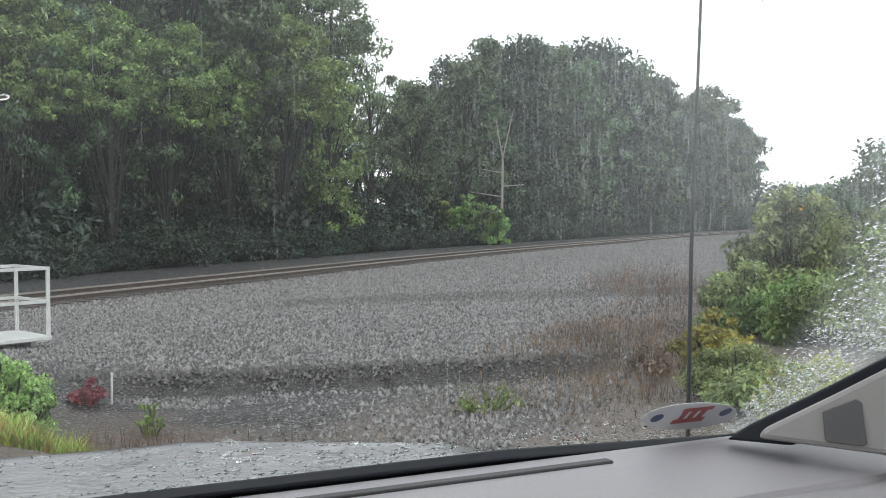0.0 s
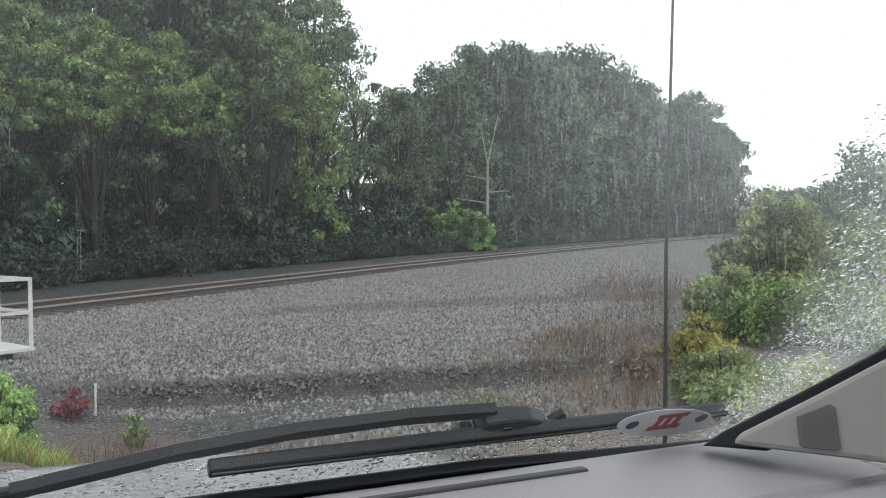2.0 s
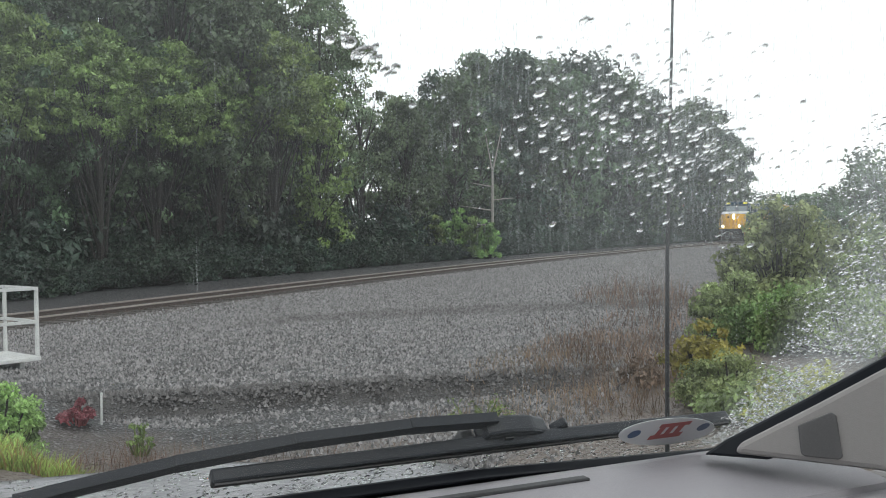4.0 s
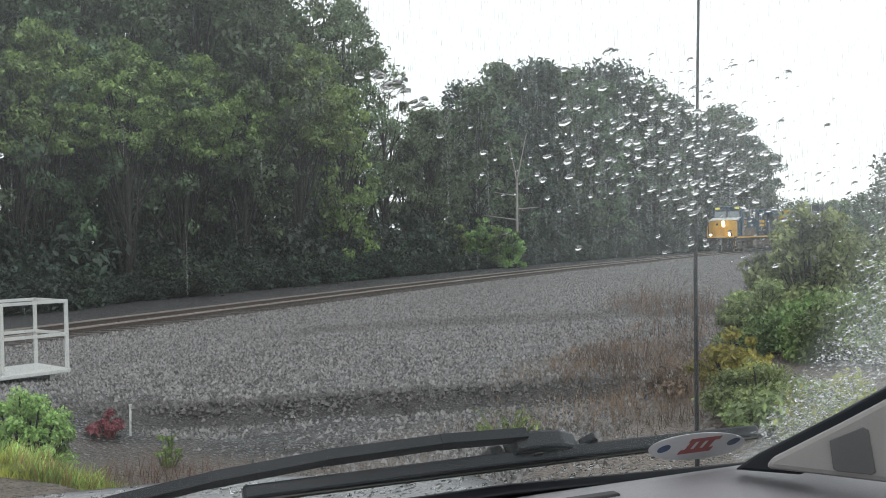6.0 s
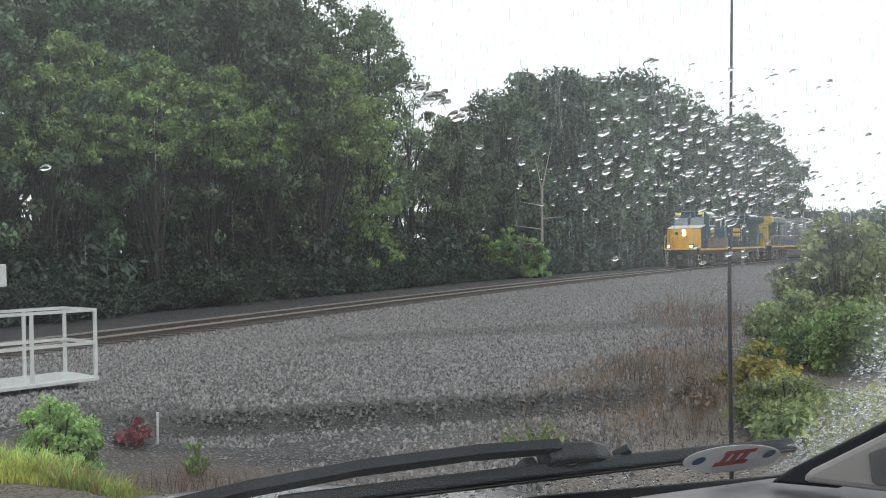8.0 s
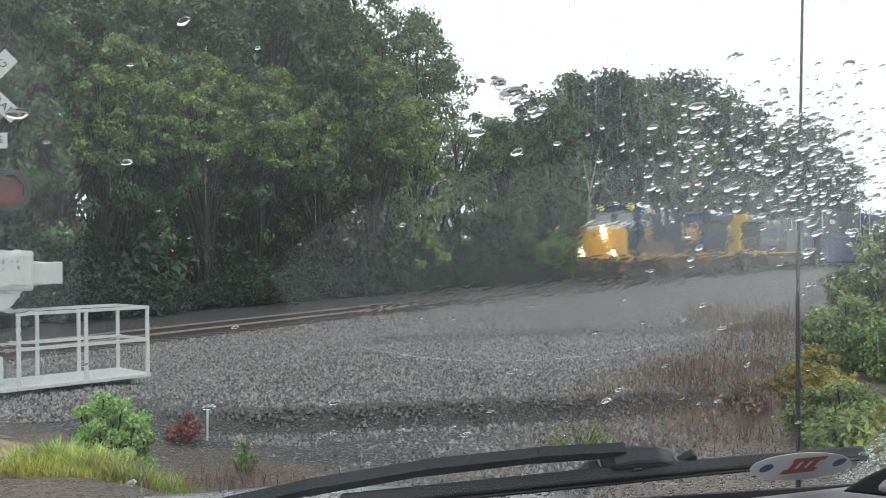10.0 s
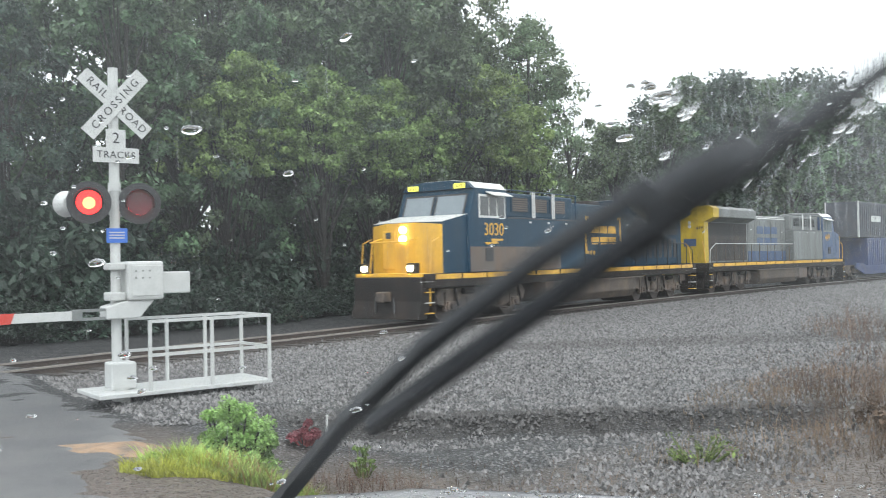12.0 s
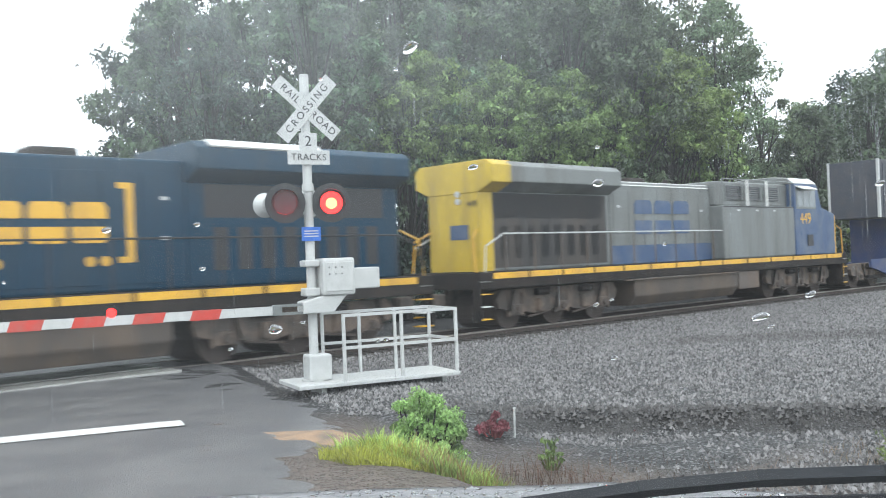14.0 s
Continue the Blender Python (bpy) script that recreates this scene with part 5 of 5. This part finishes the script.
    part("deck", box(-0.42, 2.2, -0.55, 0.5, -0.04, 0.02, 0.01), M["white"], t2, "white steel deck")
    for x0 in (0.3, 1.23, 2.16):
        part("rail_post", box(x0 - 0.022, x0 + 0.022, -0.54, -0.496, 0.02, 1.0), M["white"], t2)
    for x0 in (0.3, 0.92, 1.54, 2.16):
        part("rail_post", box(x0 - 0.022, x0 + 0.022, 0.44, 0.484, 0.02, 1.0), M["white"], t2)
    for yy in (-0.52, 0.46):
        for z in (0.52, 1.0):
            part("rail", box(0.28, 2.18, yy - 0.024, yy + 0.024, z - 0.022, z + 0.022), M["white"], t2)
    for z in (0.52, 1.0):
        part("rail", box(2.14, 2.18, -0.5, 0.44, z - 0.02, z + 0.02), M["white"], t2)
    for xx in (0.0, 2.0):
        part("leg", box(xx, xx + 0.08, -0.3, 0.3, -0.35, -0.04), M["white"], t2)
    return lenses


# ---- the car ----
CAR_B = 24.0
GLASS = pose(-0.037, 0.969, -0.293, 138, 0, 0)      # on the windscreen: x to the right, y up the slope, z towards the seats


FAR_PIVOT = GLASS @ pose(-0.72, 0.0, 0)


def drops(rng, n, where, r0, r1, name, parent):
    """Flattened water beads on the outer face of the windscreen; where gives a random place on it."""
    base = bmesh.new()
    bmesh.ops.create_icosphere(base, subdivisions=2, radius=1)
    bv = np.array([v.co[:] for v in base.verts])
    bf = np.array([[v.index for v in f.verts] for f in base.faces])
    base.free()
    V, F = [], []
    for i in range(n):
        s, q = where(rng)
        r = r0 + (r1 - r0) * rng.random() ** 3
        a = rng.normal(0.42, 0.22)
        k = rng.uniform(1.0, 1.9)
        p = bv * np.array([r * k, r, r * 0.4])
        p = p + 0.12 * r * np.sin(bv[:, [1, 2, 0]] * 2.3 + i)
        ca, sa = math.cos(a), math.sin(a)
        p = np.stack([p[:, 0] * ca - p[:, 1] * sa + s, p[:, 0] * sa + p[:, 1] * ca + q, p[:, 2] - 0.006 - r * 0.2], -1)
        V.append(p)
        F.append(bf + i * len(bv))
    ob = mesh_np(name, np.concatenate(V), np.concatenate(F), M["water"], parent, "clear raindrops on the windscreen", True)
    ob["kind"] = "stuff"
    ob.matrix_basis = GLASS
    return ob


FANS = (-5, 14, 24, 34, 44, 54, 66, 80, 180)


def wiper(t):
    bm = prism([(0.232, 0.04), (0.905, 0.047), (0.905, 0.053), (0.56, 0.06), (0.232, 0.054)], -0.021, -0.004, "z", 0.003)
    w = part("wiper", bm, M["rubber"], t, "black windscreen wiper")
    part("wiper_strip", box(0.235, 0.9, 0.048, 0.052, -0.006, -0.002), M["dark"], w)
    bm = bmesh.new()
    pts = [(0.05, 0.003), (0.08, 0.012), (0.2, 0.046), (0.32, 0.066), (0.45, 0.073), (0.56, 0.068)]
    for (a, b), (c, d) in zip(pts, pts[1:]):
        prism([(a, b - 0.008), (c, d - 0.007), (c, d + 0.007), (a, b + 0.008)], -0.04, -0.028, "z", 0.0, bm)
    part("wiper_arm", bm, M["rubber"], w)
    j = part("wiper_joint", prism([(0.535, 0.052), (0.545, 0.068), (0.575, 0.072), (0.605, 0.068), (0.632, 0.055), (0.632, 0.048), (0.54, 0.045)], -0.038, -0.014, "z", 0.004), M["rubber"], w)
    for x0, x1, y0, y1 in ((0.566, 0.577, 0.056, 0.064), (0.596, 0.604, 0.055, 0.06)):
        part("joint_slot", box(x0, x1, y0, y1, -0.012, -0.0105), M["dark"], j)
    part("joint_clip", prism([(0.512, 0.03), (0.518, 0.052), (0.53, 0.056), (0.545, 0.036), (0.545, 0.028)], -0.034, -0.01, "z", 0.003), M["dark"], w)
    part("blade_fin", prism([(0.636, 0.05), (0.65, 0.066), (0.656, 0.062), (0.662, 0.05)], -0.03, -0.02, "z", 0.002), M["rubber"], w)
    part("pivot", rod((0, 0, -0.036), (0.055, 0.004, -0.034), 0.006, 10), M["rubber"], w)
    w.matrix_basis = GLASS
    # the other wiper, hinged farther along the scuttle
    bm = prism([(0.3, -0.012), (0.92, -0.006), (0.92, 0.004), (0.6, 0.016), (0.3, 0.006)], -0.022, -0.004, "z", 0.003)
    v = part("wiper", bm, M["rubber"], t, "black windscreen wiper")
    bm = bmesh.new()
    pts = [(0.0, -0.03), (0.15, -0.012), (0.3, 0.014), (0.45, 0.024), (0.6, 0.018)]
    for (a, b), (c, d) in zip(pts, pts[1:]):
        prism([(a, b - 0.008), (c, d - 0.007), (c, d + 0.007), (a, b + 0.008)], -0.04, -0.028, "z", 0.0, bm)
    part("wiper_arm", bm, M["rubber"], v)
    part("wiper_joint", prism([(0.57, 0.0), (0.58, 0.024), (0.62, 0.026), (0.655, 0.008), (0.655, -0.002)], -0.044, -0.016, "z", 0.004), M["rubber"], v)
    v.matrix_basis = FAR_PIVOT
    return w, v


def car():
    t = thing("car", "grey car with wet bonnet, windscreen wipers and grey plastic dashboard", "car", pose(0, 0, EYE, 0, 0, CAR_B))
    # bonnet: a crowned sheet with depth
    bm = bmesh.new()
    us, vs = np.linspace(-1.25, 0.72, 22), np.linspace(1.03, 1.72, 14)
    def top(u, v):
        c = (u + 0.27) / 1.0
        k = (v - 1.03) / 0.69
        return -0.372 - 0.045 * k * k - 0.02 * c * c + 0.008 * math.exp(-((abs(c) - 0.55) / 0.08) ** 2)
    def edge(u, v):
        c = abs((u + 0.27) / 1.0)
        return v - 0.16 * c ** 3 * (v - 1.03) / 0.69
    grid = [[bm.verts.new((u, edge(u, v), top(u, v))) for u in us] for v in vs]
    for a, b in zip(grid, grid[1:]):
        for i in range(len(us) - 1):
            bm.faces.new((a[i], a[i + 1], b[i + 1], b[i]))
    bmesh.ops.solidify(bm, geom=bm.faces[:], thickness=0.03)
    for f in bm.faces:
        f.smooth = True
    bonnet = part("bonnet", bm, M["car_paint"], t, "wet grey bonnet")
    rng = np.random.default_rng(8)
    base = bmesh.new()
    bmesh.ops.create_icosphere(base, subdivisions=1, radius=1)
    bv, bf = np.array([v.co[:] for v in base.verts]), np.array([[v.index for v in f.verts] for f in base.faces])
    base.free()
    V, F = [], []
    for i in range(1500):
        u, v = rng.uniform(-1.0, 0.7), rng.uniform(1.05, 1.7)
        r = 0.002 + 0.009 * rng.random() ** 3
        V.append(bv * np.array([r * rng.uniform(1, 2), r, r * 0.4]) + np.array([u, edge(u, v), top(u, v) + 0.001]))
        F.append(bf + i * len(bv))
    beads = mesh_np("water_beads", np.concatenate(V), np.concatenate(F), M["water"], bonnet, "rain beads on the bonnet", True)
    beads["kind"] = "stuff"
    part("wing", prism([(1.72, -0.5), (0.9, -0.36), (-1.8, -0.4), (-1.8, -1.1), (1.75, -1.1)], -1.3, -1.24, "x"), M["car_paint"], t)
    part("wing", prism([(1.5, -0.55), (0.95, -0.42), (-1.8, -0.4), (-1.8, -1.1), (1.55, -1.1)], 1.12, 1.18, "x"), M["car_paint"], t)
    part("bumper", box(-1.2, 0.8, 1.6, 1.8, -1.15, -0.52, 0.06), M["car_paint"], t)
    for u in (-1.1, 0.95):
        for v in (1.15, -1.35):
            part("wheel", rod((u - 0.1, v, -1.14), (u + 0.1, v, -1.14), 0.34, 24), M["rubber"], t)
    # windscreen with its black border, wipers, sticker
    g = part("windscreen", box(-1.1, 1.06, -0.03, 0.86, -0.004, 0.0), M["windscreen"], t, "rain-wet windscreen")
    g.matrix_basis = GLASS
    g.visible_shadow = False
    b = part("windscreen_seal", prism([(-1.2, -0.03), (-1.2, 0.012), (0.55, 0.012), (0.93, -0.022), (0.93, -0.05)], -0.002, 0.012, "z", 0.003), M["rubber"], t, "black rubber windscreen seal")
    b.matrix_basis = GLASS
    b = part("windscreen_seal", prism([(0.905, -0.045), (1.06, 0.17), (1.5, 0.86), (1.53, 0.85), (1.085, 0.165), (0.935, -0.055)], -0.002, 0.014, "z", 0.003), M["rubber"], t)
    b.matrix_basis = GLASS
    part("scuttle", prism([(0.965, -0.31), (1.06, -0.385), (1.06, -0.44), (0.96, -0.36)], -1.2, 0.85, "x", 0.004), M["dark"], t)
    st = bmesh.new()
    n = 36
    ring = [((0.797 + 0.079 * math.cos(a)) + 0.010 * math.sin(a) * -1, 0.048 + 0.034 * math.sin(a) - 0.009 * math.cos(a)) for a in [6.2832 * i / n for i in range(n)]]
    prism(ring, 0.001, 0.0016, "z", 0.0, st)
    s = part("sticker", st, M["decal"], t, "oval white window sticker with red mark")
    s.matrix_basis = GLASS
    for x0, x1, y0, y1, mt in ((0.772, 0.822, 0.034, 0.044, "decal_red"), (0.778, 0.786, 0.044, 0.062, "decal_red"), (0.792, 0.8, 0.044, 0.066, "decal_red"), (0.806, 0.815, 0.044, 0.064, "decal_red"), (0.775, 0.822, 0.062, 0.07, "decal_red")):
        part("sticker_mark", box(x0, x1, y0, y1, 0.0018, 0.0022), M[mt], s)
    for x0, y0 in ((0.742, 0.054), (0.851, 0.05)):
        part("sticker_mark", rod((x0, y0, 0.0018), (x0, y0, 0.0022), 0.009, 14), M["logo_blue"], s)
    # dashboard, pillar, loudspeaker
    bm = bmesh.new()
    prof = [(0.955, -0.300), (0.93, -0.296), (0.88, -0.297), (0.8, -0.302), (0.76, -0.306), (0.755, -0.312), (0.735, -0.312), (0.73, -0.307), (0.6, -0.316), (0.45, -0.335), (0.38, -0.37), (0.36, -0.62), (0.955, -0.62)]
    prism(prof, -1.15, 0.95, "x", 0.0, bm)
    part("dashboard", bm, M["dash"], t, "grey grained plastic dashboard")
    part("dash_vent", box(0.0, 0.62, 0.895, 0.91, -0.3, -0.2935, 0.002), M["dark"], t)
    d = Vector((0.722, 0.661, -0.207)).normalized()
    face = look((0, 0, 0), d)
    face.translation = d * 1.18 + Vector((0.006, -0.004, 0.011))
    o = part("pillar_trim", prism([(-0.098, -0.04), (-0.092, -0.028), (-0.012, 0.02), (0.10, 0.09), (0.34, 0.24), (0.46, 0.22), (0.36, -0.07), (0.05, -0.046)], -0.05, 0.0, "z", 0.006), M["trim"], t, "grey plastic windscreen pillar trim")
    o.matrix_basis = face
    o = part("pillar_seal", prism([(-0.135, -0.045), (-0.11, -0.025), (-0.022, 0.028), (0.09, 0.098), (0.33, 0.25), (0.36, 0.22), (0.1, 0.06), (-0.06, -0.045)], -0.06, -0.02, "z", 0.003), M["rubber"], t, "black rubber pillar seal")
    o.matrix_basis = face
    sp = part("tweeter", prism([(-0.029, 0.005), (0.014, 0.026), (0.021, 0.022), (0.029, -0.034), (0.024, -0.038), (-0.02, -0.037), (-0.025, -0.033)], 0.0, 0.004, "z", 0.0015), M["grille"], t, "dark tweeter grille")
    sp.matrix_basis = face @ pose(-0.004, -0.007, 0) @ Matrix.Scale(0.82, 4)
    for i in range(7):
        a = -0.02 + i * 0.0065
        part("grille_bar", box(a, a + 0.0012, -0.032, 0.002 + i * 0.002, 0.004, 0.0046), M["grille"], sp)
    o = part("door_panel", prism([(0.85, -0.32), (0.5, -0.3), (-1.2, -0.3), (-1.2, -1.1), (0.9, -1.1)], 1.0, 1.08, "x", 0.01), M["trim"], t)
    part("door_panel", prism([(0.85, -0.32), (0.5, -0.3), (-1.2, -0.3), (-1.2, -1.1), (0.9, -1.1)], -1.22, -1.15, "x", 0.01), M["trim"], t)
    part("roof", box(-1.1, 1.0, -1.6, 0.32, 0.3, 0.36, 0.02), M["lining"], t, "pale cloth headliner")
    part("rear_wall", box(-1.1, 1.0, -1.66, -1.6, -1.1, 0.3, 0.02), M["lining"], t)
    part("car_floor", box(-1.15, 1.0, -1.6, 1.0, -1.16, -1.1, 0.01), M["dark"], t)
    # antenna on the wing
    bm = rod((0.836, 1.033, -0.4), (0.84, 1.033, -0.05), 0.0034, 8, 0.0028)
    rod((0.84, 1.033, -0.05), (0.852, 1.03, 0.345), 0.0028, 8, 0.0018, bm)
    part("antenna", bm, M["dark"], t, "thin black whip antenna")
    part("antenna_base", rod((0.836, 1.033, -0.43), (0.836, 1.033, -0.38), 0.012, 12, 0.008), M["dark"], t)
    w = wiper(t)
    # drops: beyond the wipers' reach for good; on the swept glass only between two wipes
    def right_edge(r):
        while True:
            q = -0.02 + 0.6 * r.random() ** 1.3
            s = r.uniform(0.72, 0.95 + 0.62 * q)
            if math.hypot(s, q) > 0.9 + r.normal(0, 0.012):
                return s, q
    def bottom(r):
        s = r.uniform(0.1, 0.92)
        return s, r.uniform(-0.025, 0.04) + 0.01 * (s < 0.5)
    def upper_left(r):
        return r.uniform(-0.4, 0.05), r.uniform(0.42, 0.62)
    def swept(r):
        a = r.normal(0.52, 0.08)
        return a, min(0.62, r.normal(0.55 - 0.4 * max(0, a - 0.48), 0.038))
    def spread(r):
        return r.uniform(-0.25, 0.85), r.uniform(0.12, 0.62)
    drops(rng, 4600, right_edge, 0.0008, 0.0023, "edge_raindrops", t)
    drops(rng, 700, bottom, 0.0008, 0.0027, "lower_raindrops", t)
    drops(rng, 6, upper_left, 0.001, 0.003, "upper_raindrops", t)
    def sectors(where, n, r0, r1, name):
        """Beads gathered in fans round the wiper's hinge, each of which the blade takes along when it comes by."""
        spots = [where(rng) for _ in range(n)]
        out = []
        for lo, hi in zip(FANS, FANS[1:]):
            own = [p for p in spots if lo <= math.degrees(math.atan2(p[1], p[0])) < hi]
            if own:
                it = iter(own)
                out.append((lo, drops(rng, len(own), lambda r: next(it), r0, r1, name, t)))
        return out
    first = sectors(swept, 520, 0.0009, 0.003, "raindrops")
    streak = sectors(lambda r: (lambda k: (0.215 + 0.07 * k, 0.6 - 0.03 * k + r.normal(0, 0.0025)))(r.random()), 14, 0.0025, 0.005, "water_streak")
    later = sectors(lambda r: swept(r) if r.random() < 0.55 else spread(r), 430, 0.0009, 0.004, "raindrops")
    # whitish water sheet, added also to imitate haze before the trees
    sm = part("water_smear", box(-0.38, 0.38, -0.19, 0.19, -0.0008, 0.0), M["smear"], t, "thin smear of water on the windscreen")
    sm.matrix_basis = GLASS
    sm.visible_shadow = False
    layers = []
    for _ in range(2):
        ly = part("water_layer", rod((0, 0, 0), (0, 0, 0.0003), 0.24, 40), M["wet_layer"], t, "thin rippled layer of rainwater on the windscreen")
        for v in ly.data.vertices:
            v.co.y *= 0.5
        ly.matrix_basis = GLASS
        ly.visible_shadow = False
        layers.append(ly)
    fresh = drops(rng, 26, lambda r: (r.uniform(-0.42, 0.42), r.uniform(0.3, 0.63)), 0.0014, 0.005, "raindrops", t)
    return w, first, later, streak, sm, layers, fresh


def rain():
    """A tall column of falling water threads that sinks past the view during the clip."""
    rng = np.random.default_rng(77)
    n = 14000
    bb, r = np.radians(rng.uniform(-32, 52, n)), rng.uniform(4.5, 22, n)
    x, y, z = -r * np.sin(bb), r * np.cos(bb), rng.uniform(0, 140, n)
    h, w = rng.uniform(0.15, 0.5, n), rng.uniform(0.0018, 0.004, n)
    wx, wy = w * np.cos(bb), w * np.sin(bb)
    V = np.stack([np.stack([x - wx, y - wy, z], -1), np.stack([x + wx, y + wy, z], -1), np.stack([x, y, z + h], -1)], 1).reshape(-1, 3)
    # farther off, wide pale strips are added to imitate haze before the distant trees
    k = 300000
    bb, r = np.radians(rng.uniform(-34, 66, k)), rng.uniform(58, 165, k)
    x, y, z = -r * np.sin(bb), r * np.cos(bb), rng.uniform(0, 170, k)
    h, w = rng.uniform(0.8, 2.2, k), rng.uniform(0.03, 0.055, k)
    wx, wy = w * np.cos(bb), w * np.sin(bb)
    V2 = np.stack([np.stack([x - wx, y - wy, z], -1), np.stack([x + wx, y + wy, z], -1), np.stack([x, y, z + h], -1)], 1).reshape(-1, 3)
    ob = mesh_np("rain", np.concatenate([V, V2]), np.arange(3 * (n + k)).reshape(-1, 3), M["rain"])
    ob.data.materials.append(M["rain_haze"])
    ob.data.polygons.foreach_set("material_index", np.repeat([0, 1], [n, k]).astype(np.int32))
    return tagged(ob, "thin threads of falling rain, with wide pale strips far off as haze", "rain", kind="stuff")


ground()
near_track = track(0, "near railway track with rusty rails on dark ties")
far_track = track(-TRACK_GAP, "far railway track with rusty rails on dark ties", 0.3)
road()
crossing_panels()
woods()
roadside_plants()
lenses = crossing_signal()
(wiper_blade, far_blade), first_drops, later_drops, streak, smear, layers, fresh_drops = car()
loco_a, loco_b = locomotive("new"), locomotive("old")
cars = [container_car(M["box_dark"], M["box_blue"], True), container_car(M["box_blue"], M["box_dark"], True)]
gravel()
rain_threads = rain()


# ---- what moves ----
def front(t):
    """Metres along the line of the train's leading coupler."""
    def far(u):
        return ((0.0338731 * u - 1.390379) * u + 4.076114) * u + 100.018
    return far(t) if t >= 5 else far(5) + 7.6 * (5 - t)


WIPE = [(0, 120), (0.1, 102), (0.2, 84), (0.3, 66), (0.4, 44), (0.5, 23.5), (0.6, 6), (0.7, -2), (0.8, 4), (0.9, 19), (1.0, 35.5), (1.1, 55), (1.2, 78),
        (1.3, 92), (1.4, 96), (1.5, 84), (1.6, 64), (1.7, 43), (1.8, 21), (1.9, 4), (2.0, -0.5), (2.2, -0.5), (11.6, -0.5), (11.7, 8), (11.8, 21), (11.9, 35.5),
        (12.0, 52), (12.1, 71), (12.2, 92), (12.3, 92), (12.4, 69), (12.5, 46), (12.6, 29), (12.7, 12), (12.8, -1), (13.0, -3.2), (14.0, -3.2)]
SWAPS = [0.2 + 0.56 * i for i in range(18)] + [10.3, 10.85, 11.36, 11.87, 12.38, 12.9, 13.5]     # the lit lamp changes


def motions():
    walk(rain_threads, [(0, pose(0, 0, 0)), (14, pose(0, 0, -126))])
    times = [i * 0.25 for i in range(57)]
    for ob, back, turn in ((loco_a, 10.5, 0), (loco_b, 33.45, 180), (cars[0], 56.9, 0), (cars[1], 77.7, 0)):
        walk(ob, [(t, on_line(front(t) + back, 0.0, 0, turn)) for t in times])
    walk(wiper_blade, [(t, GLASS @ pose(0, 0, 0, 0, 0, a)) for t, a in WIPE])
    walk(far_blade, [(t, FAR_PIVOT @ pose(0, 0, 0, 0, 0, min(100, 1.3 * a - 1))) for t, a in WIPE])
    # the blades leave a smear of water high on the glass
    high, here = GLASS @ pose(-0.9, 0.9, -0.008), GLASS @ pose(-0.12, 0.67, -0.008)
    walk(smear, [(0, high), (12.2, high), (12.6, here), (14, here)])
    # rain settles on the swept glass after the wiper stops and is pushed off at its next stroke
    up, off = GLASS @ pose(0, 0.75, -0.01), GLASS @ pose(-1.3, 0.2, -0.01)
    for ob, at, tilt in ((layers[0], (0.37, 0.41), 0), (layers[1], (-0.12, 0.42), 80)):
        here = GLASS @ pose(*at, -0.0075, 0, 0, tilt)
        gone = GLASS @ pose(at[0], at[1] + 0.9, -0.0075, 0, 0, tilt)
        rows = [(0, gone), (7.8, gone), (9.6, here), (11.7, here), (12.0, gone)]
        if tilt:
            # the returning blade drags water over this side once more
            aside, back = GLASS @ pose(-0.8, 0.45, -0.0075, 0, 0, tilt), GLASS @ pose(-0.14, 0.55, -0.0075, 0, 0, tilt)
            rows += [(12.25, aside), (12.4, back), (12.6, back), (12.85, aside)]
        walk(ob, rows + [(14, rows[-1][1])])
    walk(fresh_drops, [(0, up), (12.6, up), (13.1, GLASS), (14, GLASS)])
    wt, wa = zip(*WIPE)
    for sets, come, settled in ((first_drops, 2.3, 4.1), (streak, 2.3, 4.1), (later_drops, 7.8, 9.6)):
        for lo, ob in sets:
            rows = [(0, up), (come, up), (settled, GLASS), (11.6, GLASS)]
            for u in (11.7, 11.8, 11.9, 12.0, 12.1, 12.2):
                past = max(0.0, float(np.interp(u, wt, wa)) - lo)
                away = min(1.0, past * 0.045)                            # thrown outwards along the blade
                c = radians(lo + past + 6)
                rows.append((u, GLASS @ pose(away * math.cos(c), away * math.sin(c), 0, 0, 0, past)))
            walk(ob, rows + [(12.5, off), (14, off)])
    # the lamps flash in turn: each lens turns over at every change
    for k, ob in enumerate(lenses):
        rest = ob.matrix_basis.copy()
        rows, a = [], 0
        lit = (k == 1) == (len(SWAPS) % 2 == 0)
        a = 0 if lit else 180
        rows.append((0, a))
        for s in SWAPS:
            for i, d in enumerate((0, 60, 120, 180)):
                rows.append((s + i / 30, a + d))
            a += 180
        rows.append((14.0, a))
        walk(ob, [(t, rest @ pose(0, 0, 0, 0, 0, b)) for t, b in rows])


motions()
